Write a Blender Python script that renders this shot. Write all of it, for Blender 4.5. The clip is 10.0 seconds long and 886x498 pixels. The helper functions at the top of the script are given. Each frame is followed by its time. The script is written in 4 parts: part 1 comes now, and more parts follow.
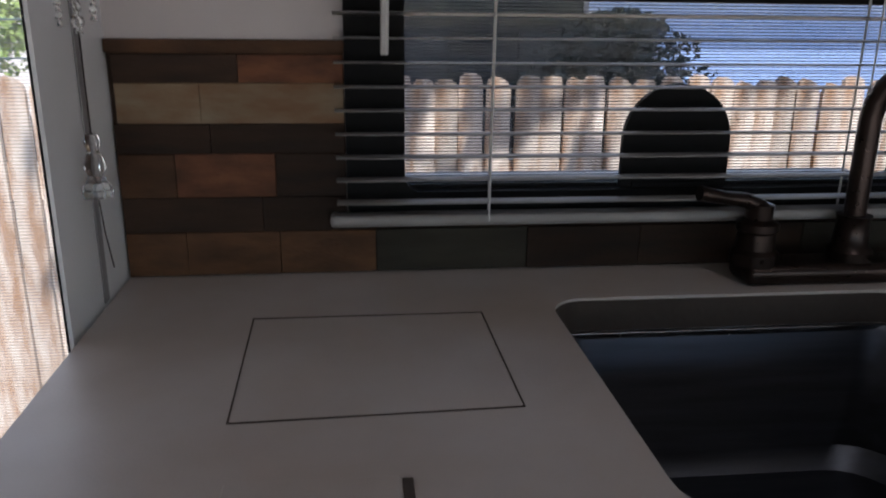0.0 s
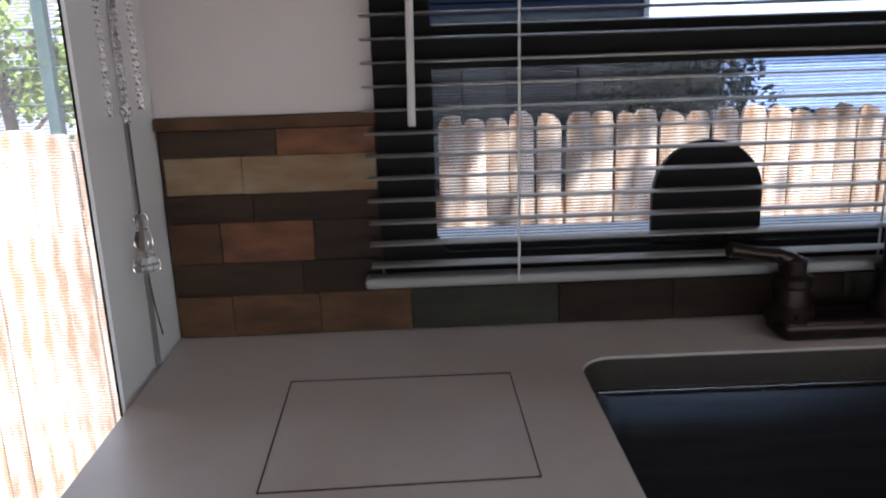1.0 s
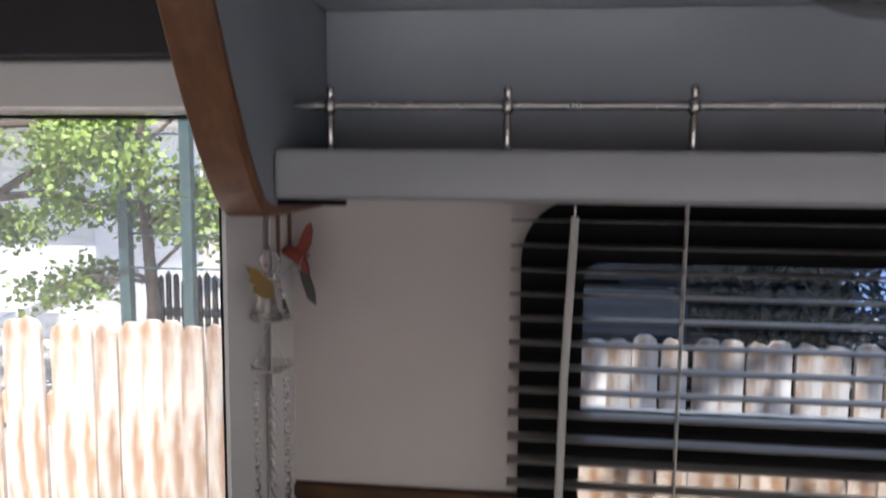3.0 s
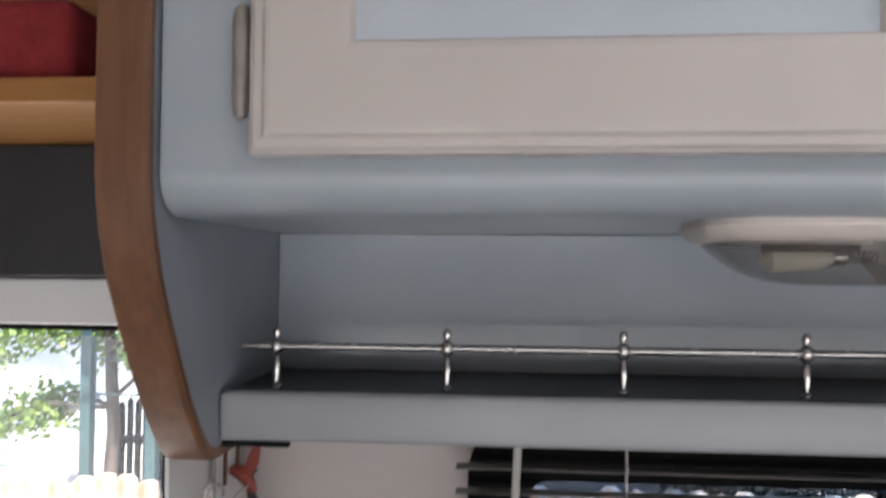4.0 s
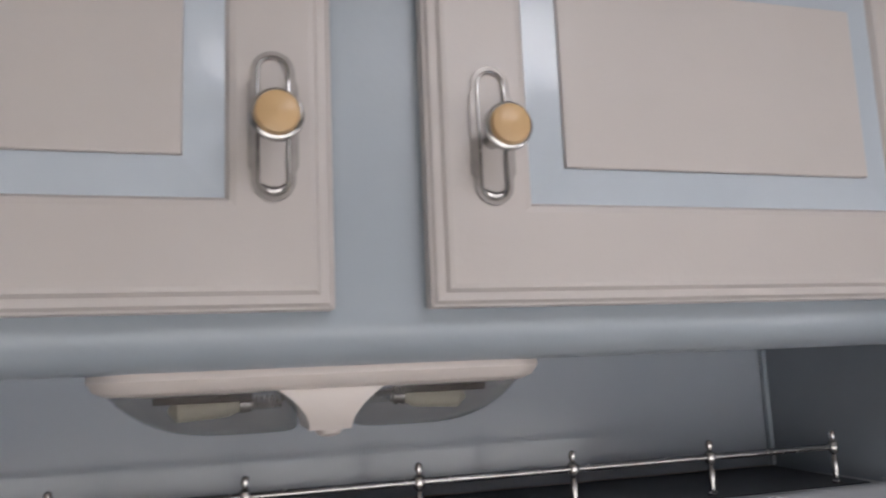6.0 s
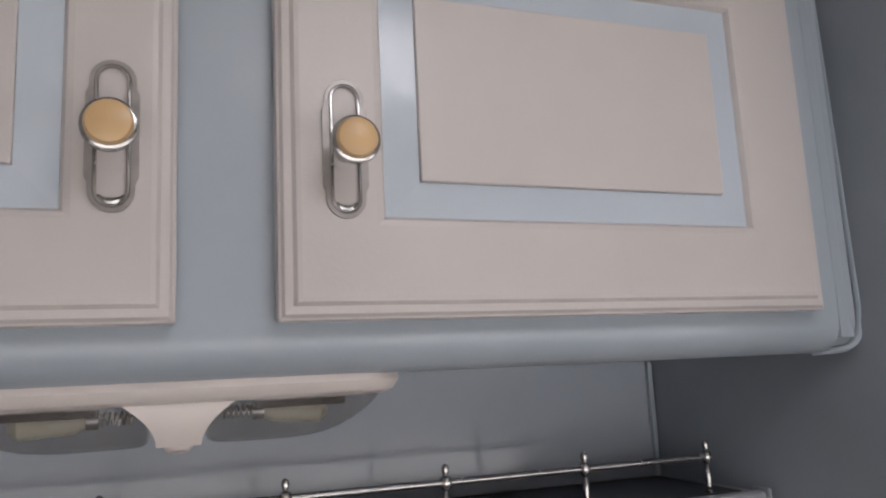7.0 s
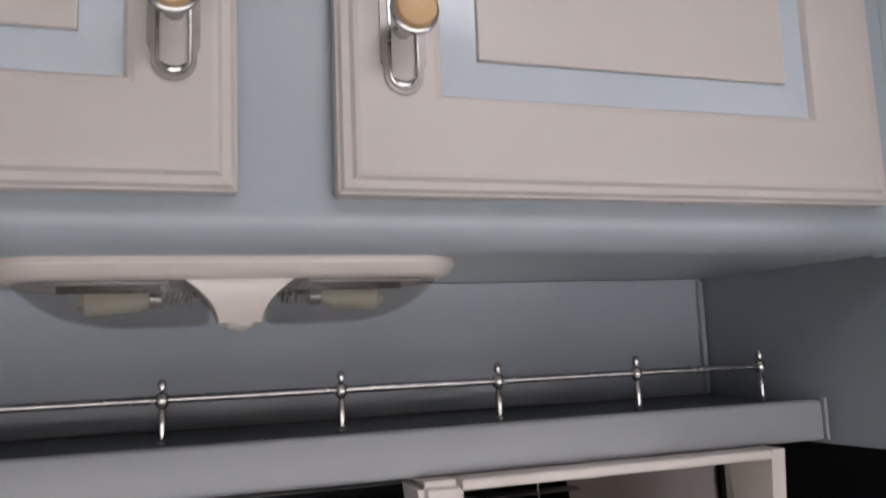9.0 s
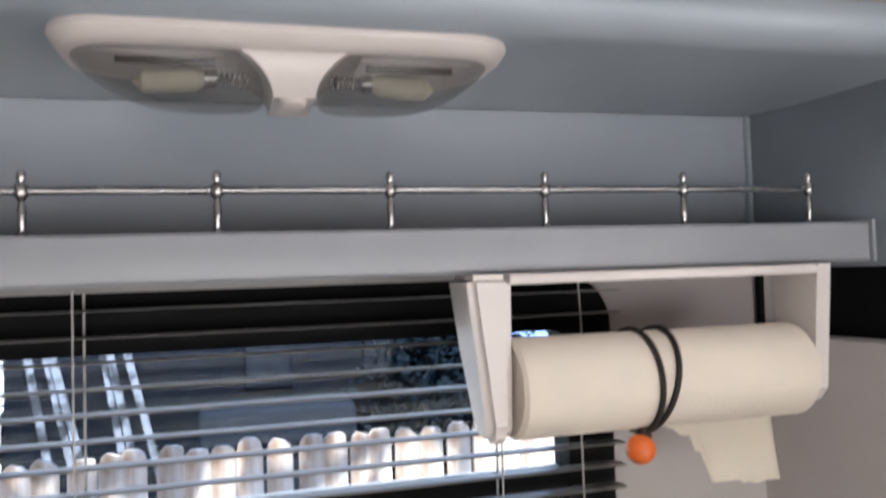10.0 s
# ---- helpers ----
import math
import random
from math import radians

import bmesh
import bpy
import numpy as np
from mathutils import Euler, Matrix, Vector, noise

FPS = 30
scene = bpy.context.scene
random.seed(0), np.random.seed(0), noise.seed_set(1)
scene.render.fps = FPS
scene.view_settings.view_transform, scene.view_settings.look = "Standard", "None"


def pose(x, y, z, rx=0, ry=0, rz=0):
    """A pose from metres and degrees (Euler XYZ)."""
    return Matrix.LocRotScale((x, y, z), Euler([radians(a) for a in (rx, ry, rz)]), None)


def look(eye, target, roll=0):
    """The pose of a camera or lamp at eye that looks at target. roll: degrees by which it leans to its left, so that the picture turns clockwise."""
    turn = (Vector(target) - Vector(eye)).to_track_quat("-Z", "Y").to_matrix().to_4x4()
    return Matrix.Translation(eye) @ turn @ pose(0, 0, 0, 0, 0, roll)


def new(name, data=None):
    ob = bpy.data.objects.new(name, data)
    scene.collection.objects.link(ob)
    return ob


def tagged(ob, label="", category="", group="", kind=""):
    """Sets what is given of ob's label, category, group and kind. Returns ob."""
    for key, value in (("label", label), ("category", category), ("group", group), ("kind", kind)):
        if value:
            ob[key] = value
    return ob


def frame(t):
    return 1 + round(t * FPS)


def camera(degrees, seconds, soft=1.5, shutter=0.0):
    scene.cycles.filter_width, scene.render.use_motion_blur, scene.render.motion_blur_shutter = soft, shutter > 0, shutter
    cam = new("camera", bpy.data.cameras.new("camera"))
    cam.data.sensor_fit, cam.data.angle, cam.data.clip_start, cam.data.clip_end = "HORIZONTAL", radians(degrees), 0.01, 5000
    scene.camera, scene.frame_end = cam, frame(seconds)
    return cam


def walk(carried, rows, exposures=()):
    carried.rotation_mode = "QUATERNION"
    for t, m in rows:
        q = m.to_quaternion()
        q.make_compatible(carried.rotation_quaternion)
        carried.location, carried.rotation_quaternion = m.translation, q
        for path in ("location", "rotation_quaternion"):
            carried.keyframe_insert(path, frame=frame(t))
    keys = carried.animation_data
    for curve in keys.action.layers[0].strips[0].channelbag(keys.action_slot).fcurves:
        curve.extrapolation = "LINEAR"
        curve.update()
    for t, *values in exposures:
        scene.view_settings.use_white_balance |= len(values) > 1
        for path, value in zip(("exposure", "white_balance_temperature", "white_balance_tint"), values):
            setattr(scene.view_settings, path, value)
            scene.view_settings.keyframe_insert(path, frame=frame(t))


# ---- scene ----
cam = camera(60.0, 10.0, soft=2.0, shutter=0.4)
PATH = [
    (0, (0.230, -0.755, 1.146), (0.441, 1.151, 0.577), 0.6),
    (0.5, (0.247, -0.767, 1.167), (0.373, 1.161, 0.649), -1.9),
    (1, (0.265, -0.770, 1.187), (0.302, 1.164, 0.678), -1.9),
    (1.5, (0.288, -0.764, 1.243), (0.292, 1.184, 0.791), -1.1),
    (2, (0.273, -0.752, 1.297), (0.275, 1.184, 0.793), -0.5),
    (2.5, (0.233, -0.733, 1.366), (0.077, 1.223, 0.976), -0.0),
    (3, (0.225, -0.707, 1.440), (-0.001, 1.268, 1.219), 0.5),
    (3.2, (0.230, -0.721, 1.475), (-0.000, 1.258, 1.294), 0.4),
    (4.3, (0.276, -0.723, 1.548), (0.19, 1.262, 1.773), 0.3),
    (4.5, (0.312, -0.721, 1.554), (0.299, 1.255, 1.861), -0.0),
    (5, (0.39, -0.724, 1.558), (0.658, 1.236, 1.85), -0.8),
    (5.5, (0.423, -0.733, 1.558), (0.869, 1.198, 1.824), -1.4),
    (6, (0.456, -0.743, 1.575), (1.013, 1.155, 1.871), -2.4),
    (6.2, (0.474, -0.745, 1.576), (1.075, 1.138, 1.882), -2.7),
    (7.3, (0.517, -0.764, 1.569), (1.231, 1.075, 1.9), -3.1),
    (7.5, (0.514, -0.76, 1.566), (1.242, 1.073, 1.902), -3.4),
    (8, (0.517, -0.76, 1.558), (1.191, 1.096, 1.874), -3.3),
    (8.5, (0.509, -0.754, 1.541), (1.143, 1.12, 1.835), -3.0),
    (9, (0.501, -0.746, 1.513), (1.105, 1.143, 1.767), -2.4),
    (9.5, (0.501, -0.749, 1.463), (1.067, 1.158, 1.666), -2.1),
    (10, (0.484, -0.736, 1.418), (1.014, 1.192, 1.47), -1.8),
]
EXPOSURES = [(0, 0.9, 6250, 14), (0.5, 1.5, 6250, 14), (1, 1.6, 6250, 14), (2, 1.75, 6300, 14), (2.5, 1.4, 6450, 14), (3.1, 1.12, 6500, 13),
             (4.3, 2.08, 6400, 10), (5, 1.88, 6400, 10), (6.2, 1.79, 6450, 11), (7.5, 1.69, 6500, 12), (9, 1.83, 6500, 12), (9.5, 2.12, 6450, 11), (10, 2.3, 6450, 10)]
walk(cam, [(t, look(e, g, r)) for t, e, g, r in PATH], EXPOSURES)

# ---- world and light ----
world = bpy.data.worlds.new("world")
scene.world = world
world.use_nodes = True
wn = world.node_tree
sky = wn.nodes.new("ShaderNodeTexSky")
sky.sky_type, sky.sun_disc = "NISHITA", False
sky.sun_elevation, sky.sun_rotation = radians(60), radians(160)
sky.dust_density, sky.ozone_density = 0.2, 3.0
wn.links.new(sky.outputs[0], wn.nodes["Background"].inputs[0])
wn.nodes["Background"].inputs[1].default_value = 0.15

sun = new("sun", bpy.data.lights.new("sun", "SUN"))
sun.data.energy, sun.data.angle, sun.data.color = 5.0, radians(0.5), (1.0, 0.97, 0.92)
sun.matrix_world = look((1.2, -3.4, 6.2), (0, 0, 0))


def area_lamp(name, at, target, w, h, power, colour):
    lamp = new(name, bpy.data.lights.new(name, "AREA"))
    lamp.data.shape, lamp.data.size, lamp.data.size_y = "RECTANGLE", w, h
    lamp.data.energy, lamp.data.color = power, colour
    lamp.matrix_world = look(at, target)
    return lamp


area_lamp("daylight_south", (0.63, -2.04, 0.93), (0.63, 0, 1.25), 2.3, 0.7, 0.76, (0.92, 0.97, 1.0))
# fill for the end panel, set in an unseen, added east opening
area_lamp("fill_east", (1.97, -1.5, 1.0), (0, -0.3, 1.2), 0.7, 0.45, 0.39, (0.99, 0.96, 1.0))
# overhead fill lamp, added; no roof vent is known here
area_lamp("fill_overhead", (0.8, -0.88, 2.05), (0.75, -0.86, 0), 0.34, 0.34, 0.77, (0.99, 0.96, 1.0))
area_lamp("daylight_window", (0.545, 0.04, 1.18), (0.545, -1, 1.1), 0.52, 0.34, 0.3, (1.0, 0.98, 0.95))
area_lamp("daylight_door", (-0.36, 0.10, 0.8), (0.4, -0.8, 0.85), 0.6, 1.1, 1.89, (1.0, 0.97, 0.93))


# ---- materials ----
def material(name, colour, rough=0.5, metal=0.0, second=None, scale=12.0, bump=0.0, fine=160.0, stretch=(1, 1, 1), coat=0.0,
             vary=0.0, amount=0.5):
    m = bpy.data.materials.new(name)
    m.use_nodes = True
    n, l = m.node_tree.nodes, m.node_tree.links
    b = n["Principled BSDF"]
    b.inputs["Roughness"].default_value, b.inputs["Metallic"].default_value = rough, metal
    b.inputs["Coat Weight"].default_value = coat
    co, mp = n.new("ShaderNodeTexCoord"), n.new("ShaderNodeMapping")
    mp.inputs["Scale"].default_value = stretch
    l.new(co.outputs["Object"], mp.inputs["Vector"])
    big, small = n.new("ShaderNodeTexNoise"), n.new("ShaderNodeTexNoise")
    big.inputs["Scale"].default_value, big.inputs["Detail"].default_value = scale, 5
    small.inputs["Scale"].default_value, small.inputs["Detail"].default_value = fine, 3
    for t in (big, small):
        l.new(mp.outputs[0], t.inputs["Vector"])
    ramp = n.new("ShaderNodeValToRGB")
    second = second or tuple(c * 0.86 for c in colour)
    ramp.color_ramp.elements[0].position, ramp.color_ramp.elements[1].position = 0.5 - amount / 2, 0.5 + amount / 2
    ramp.color_ramp.elements[0].color, ramp.color_ramp.elements[1].color = (*second, 1), (*colour, 1)
    l.new(big.outputs["Fac"], ramp.inputs[0])
    out = ramp.outputs[0]
    if vary:
        info, hsv, mr = n.new("ShaderNodeObjectInfo"), n.new("ShaderNodeHueSaturation"), n.new("ShaderNodeMapRange")
        mr.inputs["To Min"].default_value, mr.inputs["To Max"].default_value = 1 - vary, 1 + vary
        l.new(info.outputs["Random"], mr.inputs[0])
        l.new(mr.outputs[0], hsv.inputs["Value"])
        l.new(out, hsv.inputs["Color"])
        out = hsv.outputs[0]
    l.new(out, b.inputs["Base Color"])
    rr = n.new("ShaderNodeMapRange")
    rr.inputs["To Min"].default_value, rr.inputs["To Max"].default_value = max(0.02, rough - 0.08), min(1, rough + 0.08)
    l.new(small.outputs["Fac"], rr.inputs[0])
    l.new(rr.outputs[0], b.inputs["Roughness"])
    if bump:
        bp = n.new("ShaderNodeBump")
        bp.inputs["Strength"].default_value, bp.inputs["Distance"].default_value = bump, 0.002
        l.new(small.outputs["Fac"], bp.inputs["Height"])
        l.new(bp.outputs[0], b.inputs["Normal"])
    return m


def glass(name, tint, see, rough=0.02):
    m = bpy.data.materials.new(name)
    m.use_nodes = True
    n, l = m.node_tree.nodes, m.node_tree.links
    out = n["Material Output"]
    n.remove(n["Principled BSDF"])
    t, g, mix, fr = (n.new("ShaderNode" + k) for k in ("BsdfTransparent", "BsdfGlossy", "MixShader", "Fresnel"))
    t.inputs[0].default_value = (*tint, 1)
    g.inputs["Roughness"].default_value = rough
    fr.inputs[0].default_value = see
    l.new(fr.outputs[0], mix.inputs[0])
    l.new(t.outputs[0], mix.inputs[1])
    l.new(g.outputs[0], mix.inputs[2])
    l.new(mix.outputs[0], out.inputs[0])
    return m


def mesh_screen(name, colour, cover, pitch=0.0, open_cover=0.1, glow_through=0.0):
    """Part see-through. With a pitch, horizontal threads that far apart, which let some daylight through."""
    m = bpy.data.materials.new(name)
    m.use_nodes = True
    n, l = m.node_tree.nodes, m.node_tree.links
    t, mix = n.new("ShaderNodeBsdfTransparent"), n.new("ShaderNodeMixShader")
    b = n["Principled BSDF"]
    b.inputs["Base Color"].default_value, b.inputs["Roughness"].default_value = (*colour, 1), 0.7
    mix.inputs[0].default_value = cover
    if pitch:
        co, sep, wave, mr = n.new("ShaderNodeTexCoord"), n.new("ShaderNodeSeparateXYZ"), n.new("ShaderNodeMath"), n.new("ShaderNodeMapRange")
        sine = n.new("ShaderNodeMath")
        wave.operation, sine.operation = "MULTIPLY", "SINE"
        wave.inputs[1].default_value = 2 * math.pi / pitch
        l.new(co.outputs["Object"], sep.inputs[0])
        l.new(sep.outputs["Z"], wave.inputs[0])
        l.new(wave.outputs[0], sine.inputs[0])
        l.new(sine.outputs[0], mr.inputs[0])
        mr.inputs["From Min"].default_value, mr.inputs["From Max"].default_value = -0.5, 0.7
        mr.inputs["To Min"].default_value, mr.inputs["To Max"].default_value = open_cover, cover
        l.new(mr.outputs[0], mix.inputs[0])
    threads = b
    if glow_through:
        threads, leak = n.new("ShaderNodeMixShader"), n.new("ShaderNodeBsdfTranslucent")
        threads.inputs[0].default_value = glow_through
        leak.inputs[0].default_value = (0.9, 0.9, 0.88, 1)
        l.new(b.outputs[0], threads.inputs[1])
        l.new(leak.outputs[0], threads.inputs[2])
    l.new(t.outputs[0], mix.inputs[1])
    l.new(threads.outputs[0], mix.inputs[2])
    l.new(mix.outputs[0], n["Material Output"].inputs[0])
    return m


BLUE = material("blue_grey_paint", (0.377, 0.424, 0.470), 0.32, second=(0.337, 0.382, 0.424), scale=9, bump=0.05, fine=220)
BACKPANEL = material("glossy_blue_grey_panel", (0.39, 0.425, 0.475), 0.16, second=(0.35, 0.385, 0.435), scale=5, bump=0.02, fine=7)
BACKPANEL.node_tree.nodes["Principled BSDF"].inputs["Specular IOR Level"].default_value = 0.75
# charcoal colour that holds the shade on the shelf top
SHELFSHADE = material("shelf_top_shade", (0.035, 0.037, 0.042), 0.5, second=(0.025, 0.027, 0.032), scale=40, bump=0.3, fine=500)
# warm white that paints the bright reflection on sill and channel
SILLGLEAM = material("sill_reflection_white", (0.95, 0.85, 0.72), 0.7, second=(0.9, 0.8, 0.67), scale=20)
SHELFGREY = material("soft_grey_shelf_paint", (0.32, 0.33, 0.35), 0.36, second=(0.28, 0.29, 0.31), scale=9, bump=0.08, fine=200)
# blue-grey paint darkened for the shaded sides of the niche
SHADEBLUE = material("shaded_blue_grey_board", (0.25, 0.275, 0.31), 0.4, second=(0.2, 0.225, 0.255), scale=9, bump=0.06, fine=200)
TAUPE = material("taupe_cabinet_paint", (0.575, 0.535, 0.515), 0.4, second=(0.525, 0.487, 0.468), scale=7, bump=0.06, fine=240)
BEVEL = material("glossy_light_blue_paint", (0.52, 0.575, 0.635), 0.14, second=(0.48, 0.535, 0.595), scale=14, bump=0.5, fine=32, stretch=(1.0, 1.0, 0.45))
WALL = material("off_white_wallboard", (0.5, 0.455, 0.44), 0.55, second=(0.44, 0.395, 0.38), scale=6, bump=0.12, fine=300)
GREYWALL = material("pale_grey_panel", (0.78, 0.78, 0.78), 0.42, second=(0.7, 0.7, 0.7), scale=5, bump=0.1, fine=250)
BROWN = material("brown_edge_wood", (0.19, 0.085, 0.04), 0.45, second=(0.11, 0.048, 0.022), scale=18, bump=0.2, fine=120, stretch=(6, 6, 0.6))
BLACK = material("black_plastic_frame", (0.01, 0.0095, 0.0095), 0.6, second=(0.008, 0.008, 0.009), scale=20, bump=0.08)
# white enamel lowered to grey, as the slats' shaded room side
SLAT = material("backlit_white_slat", (0.25, 0.24, 0.23), 0.42, second=(0.2, 0.19, 0.182), scale=20, amount=0.7)
CORD = material("white_cord", (0.5, 0.49, 0.47), 0.8)
CHROME = material("chrome", (0.56, 0.545, 0.53), 0.24, metal=1.0, second=(0.36, 0.35, 0.34), scale=60)
PEWTER = material("dull_pewter", (0.42, 0.39, 0.37), 0.36, metal=0.4, second=(0.28, 0.26, 0.245), scale=70)
STEEL = material("aged_steel", (0.5, 0.49, 0.48), 0.25, metal=1.0, second=(0.35, 0.34, 0.33), scale=60)
CERAMIC = material("tan_ceramic", (0.62, 0.42, 0.22), 0.36, second=(0.56, 0.37, 0.18), scale=40, coat=0.1)
CREAM = material("cream_plastic", (0.7, 0.64, 0.605), 0.35, second=(0.64, 0.58, 0.545), scale=8, bump=0.04)
LENS = mesh_screen("smoky_lens", (0.14, 0.134, 0.128), 0.4)
LENS.node_tree.nodes["Principled BSDF"].inputs["Roughness"].default_value = 0.16
BULB = material("frosted_bulb", (0.66, 0.63, 0.5), 0.3)
COUNTER = material("beige_laminate", (0.51, 0.475, 0.45), 0.42, second=(0.38, 0.315, 0.26), scale=6, bump=0.1, fine=400)
EDGE = material("dark_cut_edge", (0.05, 0.035, 0.025), 0.8, scale=60, bump=0.3)
SEAM = material("grey_seam_strip", (0.26, 0.25, 0.25), 0.5)
SINK = material("brushed_sink_steel", (0.085, 0.092, 0.108), 0.38, metal=0.8, second=(0.05, 0.054, 0.063), scale=6, stretch=(1, 12, 12))
BRONZE = material("oil_rubbed_bronze", (0.045, 0.03, 0.025), 0.3, metal=0.8, second=(0.025, 0.018, 0.015), scale=30)
PAPER = material("paper_towel", (0.74, 0.65, 0.54), 0.95, second=(0.69, 0.62, 0.53), scale=25, bump=0.25, fine=420)
RUBBER = material("dark_elastic_cord", (0.02, 0.014, 0.011), 0.75, scale=80, bump=0.3)
ORANGE = material("orange_plastic_ball", (0.75, 0.16, 0.03), 0.3, second=(0.6, 0.11, 0.02))
CRYSTAL = material("clear_acrylic", (1.0, 1.0, 1.0), 0.03, second=(0.97, 0.97, 0.97), scale=60, bump=0.2, fine=120)
CRYSTAL.node_tree.nodes["Principled BSDF"].inputs["Transmission Weight"].default_value = 1.0
GOLD = material("gold_wings", (0.5, 0.33, 0.1), 0.35, metal=0.7)
RED = material("red_enamel", (0.34, 0.055, 0.035), 0.45, second=(0.18, 0.035, 0.025), scale=60)
DARKTAIL = material("dark_tail", (0.06, 0.055, 0.055), 0.5)
GLASS = glass("window_glass", (0.9, 0.9, 0.9), 1.3)
TINT = glass("blue_tinted_glass", (0.68, 0.73, 0.79), 1.2)
SCREEN = mesh_screen("insect_screen", (0.4, 0.4, 0.39), 0.3, 0.0034, 0.05, 0.22)
DARKSCREEN = mesh_screen("dark_insect_screen", (0.08, 0.08, 0.08), 0.5, 0.0031, 0.04)
FLOORMAT = material("vinyl_floor", (0.2, 0.17, 0.14), 0.5, second=(0.15, 0.12, 0.1), scale=8, bump=0.1)
CEIL = material("ceiling_board", (0.62, 0.6, 0.57), 0.6, scale=6, bump=0.1)
DARKPANEL = material("charcoal_panel", (0.035, 0.038, 0.045), 0.6, second=(0.025, 0.027, 0.033), scale=8, bump=0.1)
PINE = material("orange_pine", (0.42, 0.2, 0.06), 0.45, second=(0.3, 0.13, 0.035), scale=10, stretch=(1, 8, 8), bump=0.1)
CLOTH = material("red_cloth", (0.3, 0.025, 0.03), 0.9, second=(0.2, 0.015, 0.02), scale=60, bump=0.5)
WOODS = [material("walnut_strip", (0.045, 0.024, 0.014), 0.7, second=(0.018, 0.011, 0.008), scale=14, stretch=(1, 6, 6), bump=0.3, vary=0.3),
         material("rust_strip", (0.18, 0.07, 0.034), 0.65, second=(0.06, 0.026, 0.015), scale=22, stretch=(1, 3, 3), bump=0.3, vary=0.2),
         material("straw_strip", (0.23, 0.18, 0.12), 0.65, second=(0.16, 0.08, 0.038), scale=20, stretch=(1, 3, 3), bump=0.3, vary=0.15),
         material("olive_strip", (0.044, 0.038, 0.027), 0.7, second=(0.02, 0.017, 0.013), scale=14, stretch=(1, 5, 5), bump=0.3, vary=0.25),
         material("umber_strip", (0.11, 0.052, 0.024), 0.65, second=(0.045, 0.022, 0.012), scale=22, stretch=(1, 3, 3), bump=0.3, vary=0.25)]
for wood in WOODS:
    wood.node_tree.nodes["Principled BSDF"].inputs["Specular IOR Level"].default_value = 0.2
PICKET = material("weathered_cedar", (0.86, 0.76, 0.65), 0.85, second=(0.44, 0.26, 0.15), scale=6, stretch=(4, 4, 0.9), bump=0.5, fine=60, vary=0.3, amount=0.24)
DIRT = material("dry_pale_ground", (0.6, 0.55, 0.49), 0.95, second=(0.36, 0.31, 0.25), scale=0.8, bump=0.5, fine=9)
# bush leaves coloured near black, shade of a silhouette put into the green
LEAFSHADE = material("shaded_leaf", (0.006, 0.011, 0.015), 0.8, second=(0.003, 0.006, 0.009), scale=2.5)
LEAF = material("maple_leaf", (0.34, 0.46, 0.1), 0.6, second=(0.07, 0.125, 0.03), scale=2.2)
BARK = material("grey_bark", (0.13, 0.1, 0.08), 0.9, scale=8, bump=0.6, fine=30)
TEAL = material("teal_painted_post", (0.055, 0.1, 0.1), 0.6, second=(0.035, 0.07, 0.07), scale=3)
SIDING = material("pale_house_siding", (0.82, 0.83, 0.84), 0.7, second=(0.74, 0.75, 0.76), scale=2)
DIMMETAL = material("dull_grey_metal", (0.014, 0.017, 0.022), 0.6, second=(0.012, 0.015, 0.02), scale=5)
# broken pale colour for streaks reflected in the upper pane
PALEGLINT = material("reflected_white_lath", (0.22, 0.23, 0.25), 0.8, second=(0.02, 0.022, 0.025), scale=7, amount=0.12)
ROOF = material("grey_shingle_roof", (0.12, 0.12, 0.13), 0.9, scale=3, bump=0.4, fine=12)
# neighbour roof lightened for the white glare behind the leaves
PALEROOF = material("glare_pale_roof", (0.6, 0.6, 0.59), 0.9, second=(0.5, 0.5, 0.49), scale=3, bump=0.4, fine=12)
SKYBLUE = material("pale_blue_siding", (0.28, 0.4, 0.66), 0.7, second=(0.25, 0.36, 0.61), scale=2)
# blue siding taken almost to black, so the sunlit house looks shaded
SLATESHADE = material("shaded_blue_siding", (0.004, 0.0065, 0.011), 0.85, second=(0.0025, 0.0045, 0.008), scale=2, vary=0.4)


for dull in (SLATESHADE, DIMMETAL, LEAFSHADE, BLACK):
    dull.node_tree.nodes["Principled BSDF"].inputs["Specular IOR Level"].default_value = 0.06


# ---- mesh helpers ----
def link(name, bm, mat, parent=None, label="", smooth=False):
    me = bpy.data.meshes.new(name)
    bmesh.ops.recalc_face_normals(bm, faces=bm.faces)
    bm.to_mesh(me)
    bm.free()
    me.materials.append(mat)
    if smooth:
        me.shade_smooth()
        me.set_sharp_from_angle(angle=radians(38))
    ob = new(name, me)
    if parent:
        ob.parent = parent
    if label:
        tagged(ob, label=label)
    return ob


def part(name, bm, mat, parent, label="", smooth=False):
    return link(name, bm, mat, parent, label, smooth)


def thing(name, label, category, group="", at=(0, 0, 0)):
    ob = new(name)
    ob.location = at
    ob.empty_display_size = 0.02
    return tagged(ob, label, category, group)


def structure(name, bm, mat, label="", smooth=False):
    return tagged(link(name, bm, mat, None, label, smooth), kind="structure")


def box(x0, x1, y0, y1, z0, z1, bev=0.0, seg=2, bm=None):
    out = bm or bmesh.new()
    b = bmesh.new()
    bmesh.ops.create_cube(b, size=1)
    bmesh.ops.transform(b, matrix=Matrix.Translation(((x0 + x1) / 2, (y0 + y1) / 2, (z0 + z1) / 2)) @ Matrix.Diagonal((x1 - x0, y1 - y0, z1 - z0, 1)), verts=b.verts)
    if bev:
        bmesh.ops.bevel(b, geom=list(b.edges), offset=bev, segments=seg, profile=0.5, affect="EDGES")
    return merge(out, b)


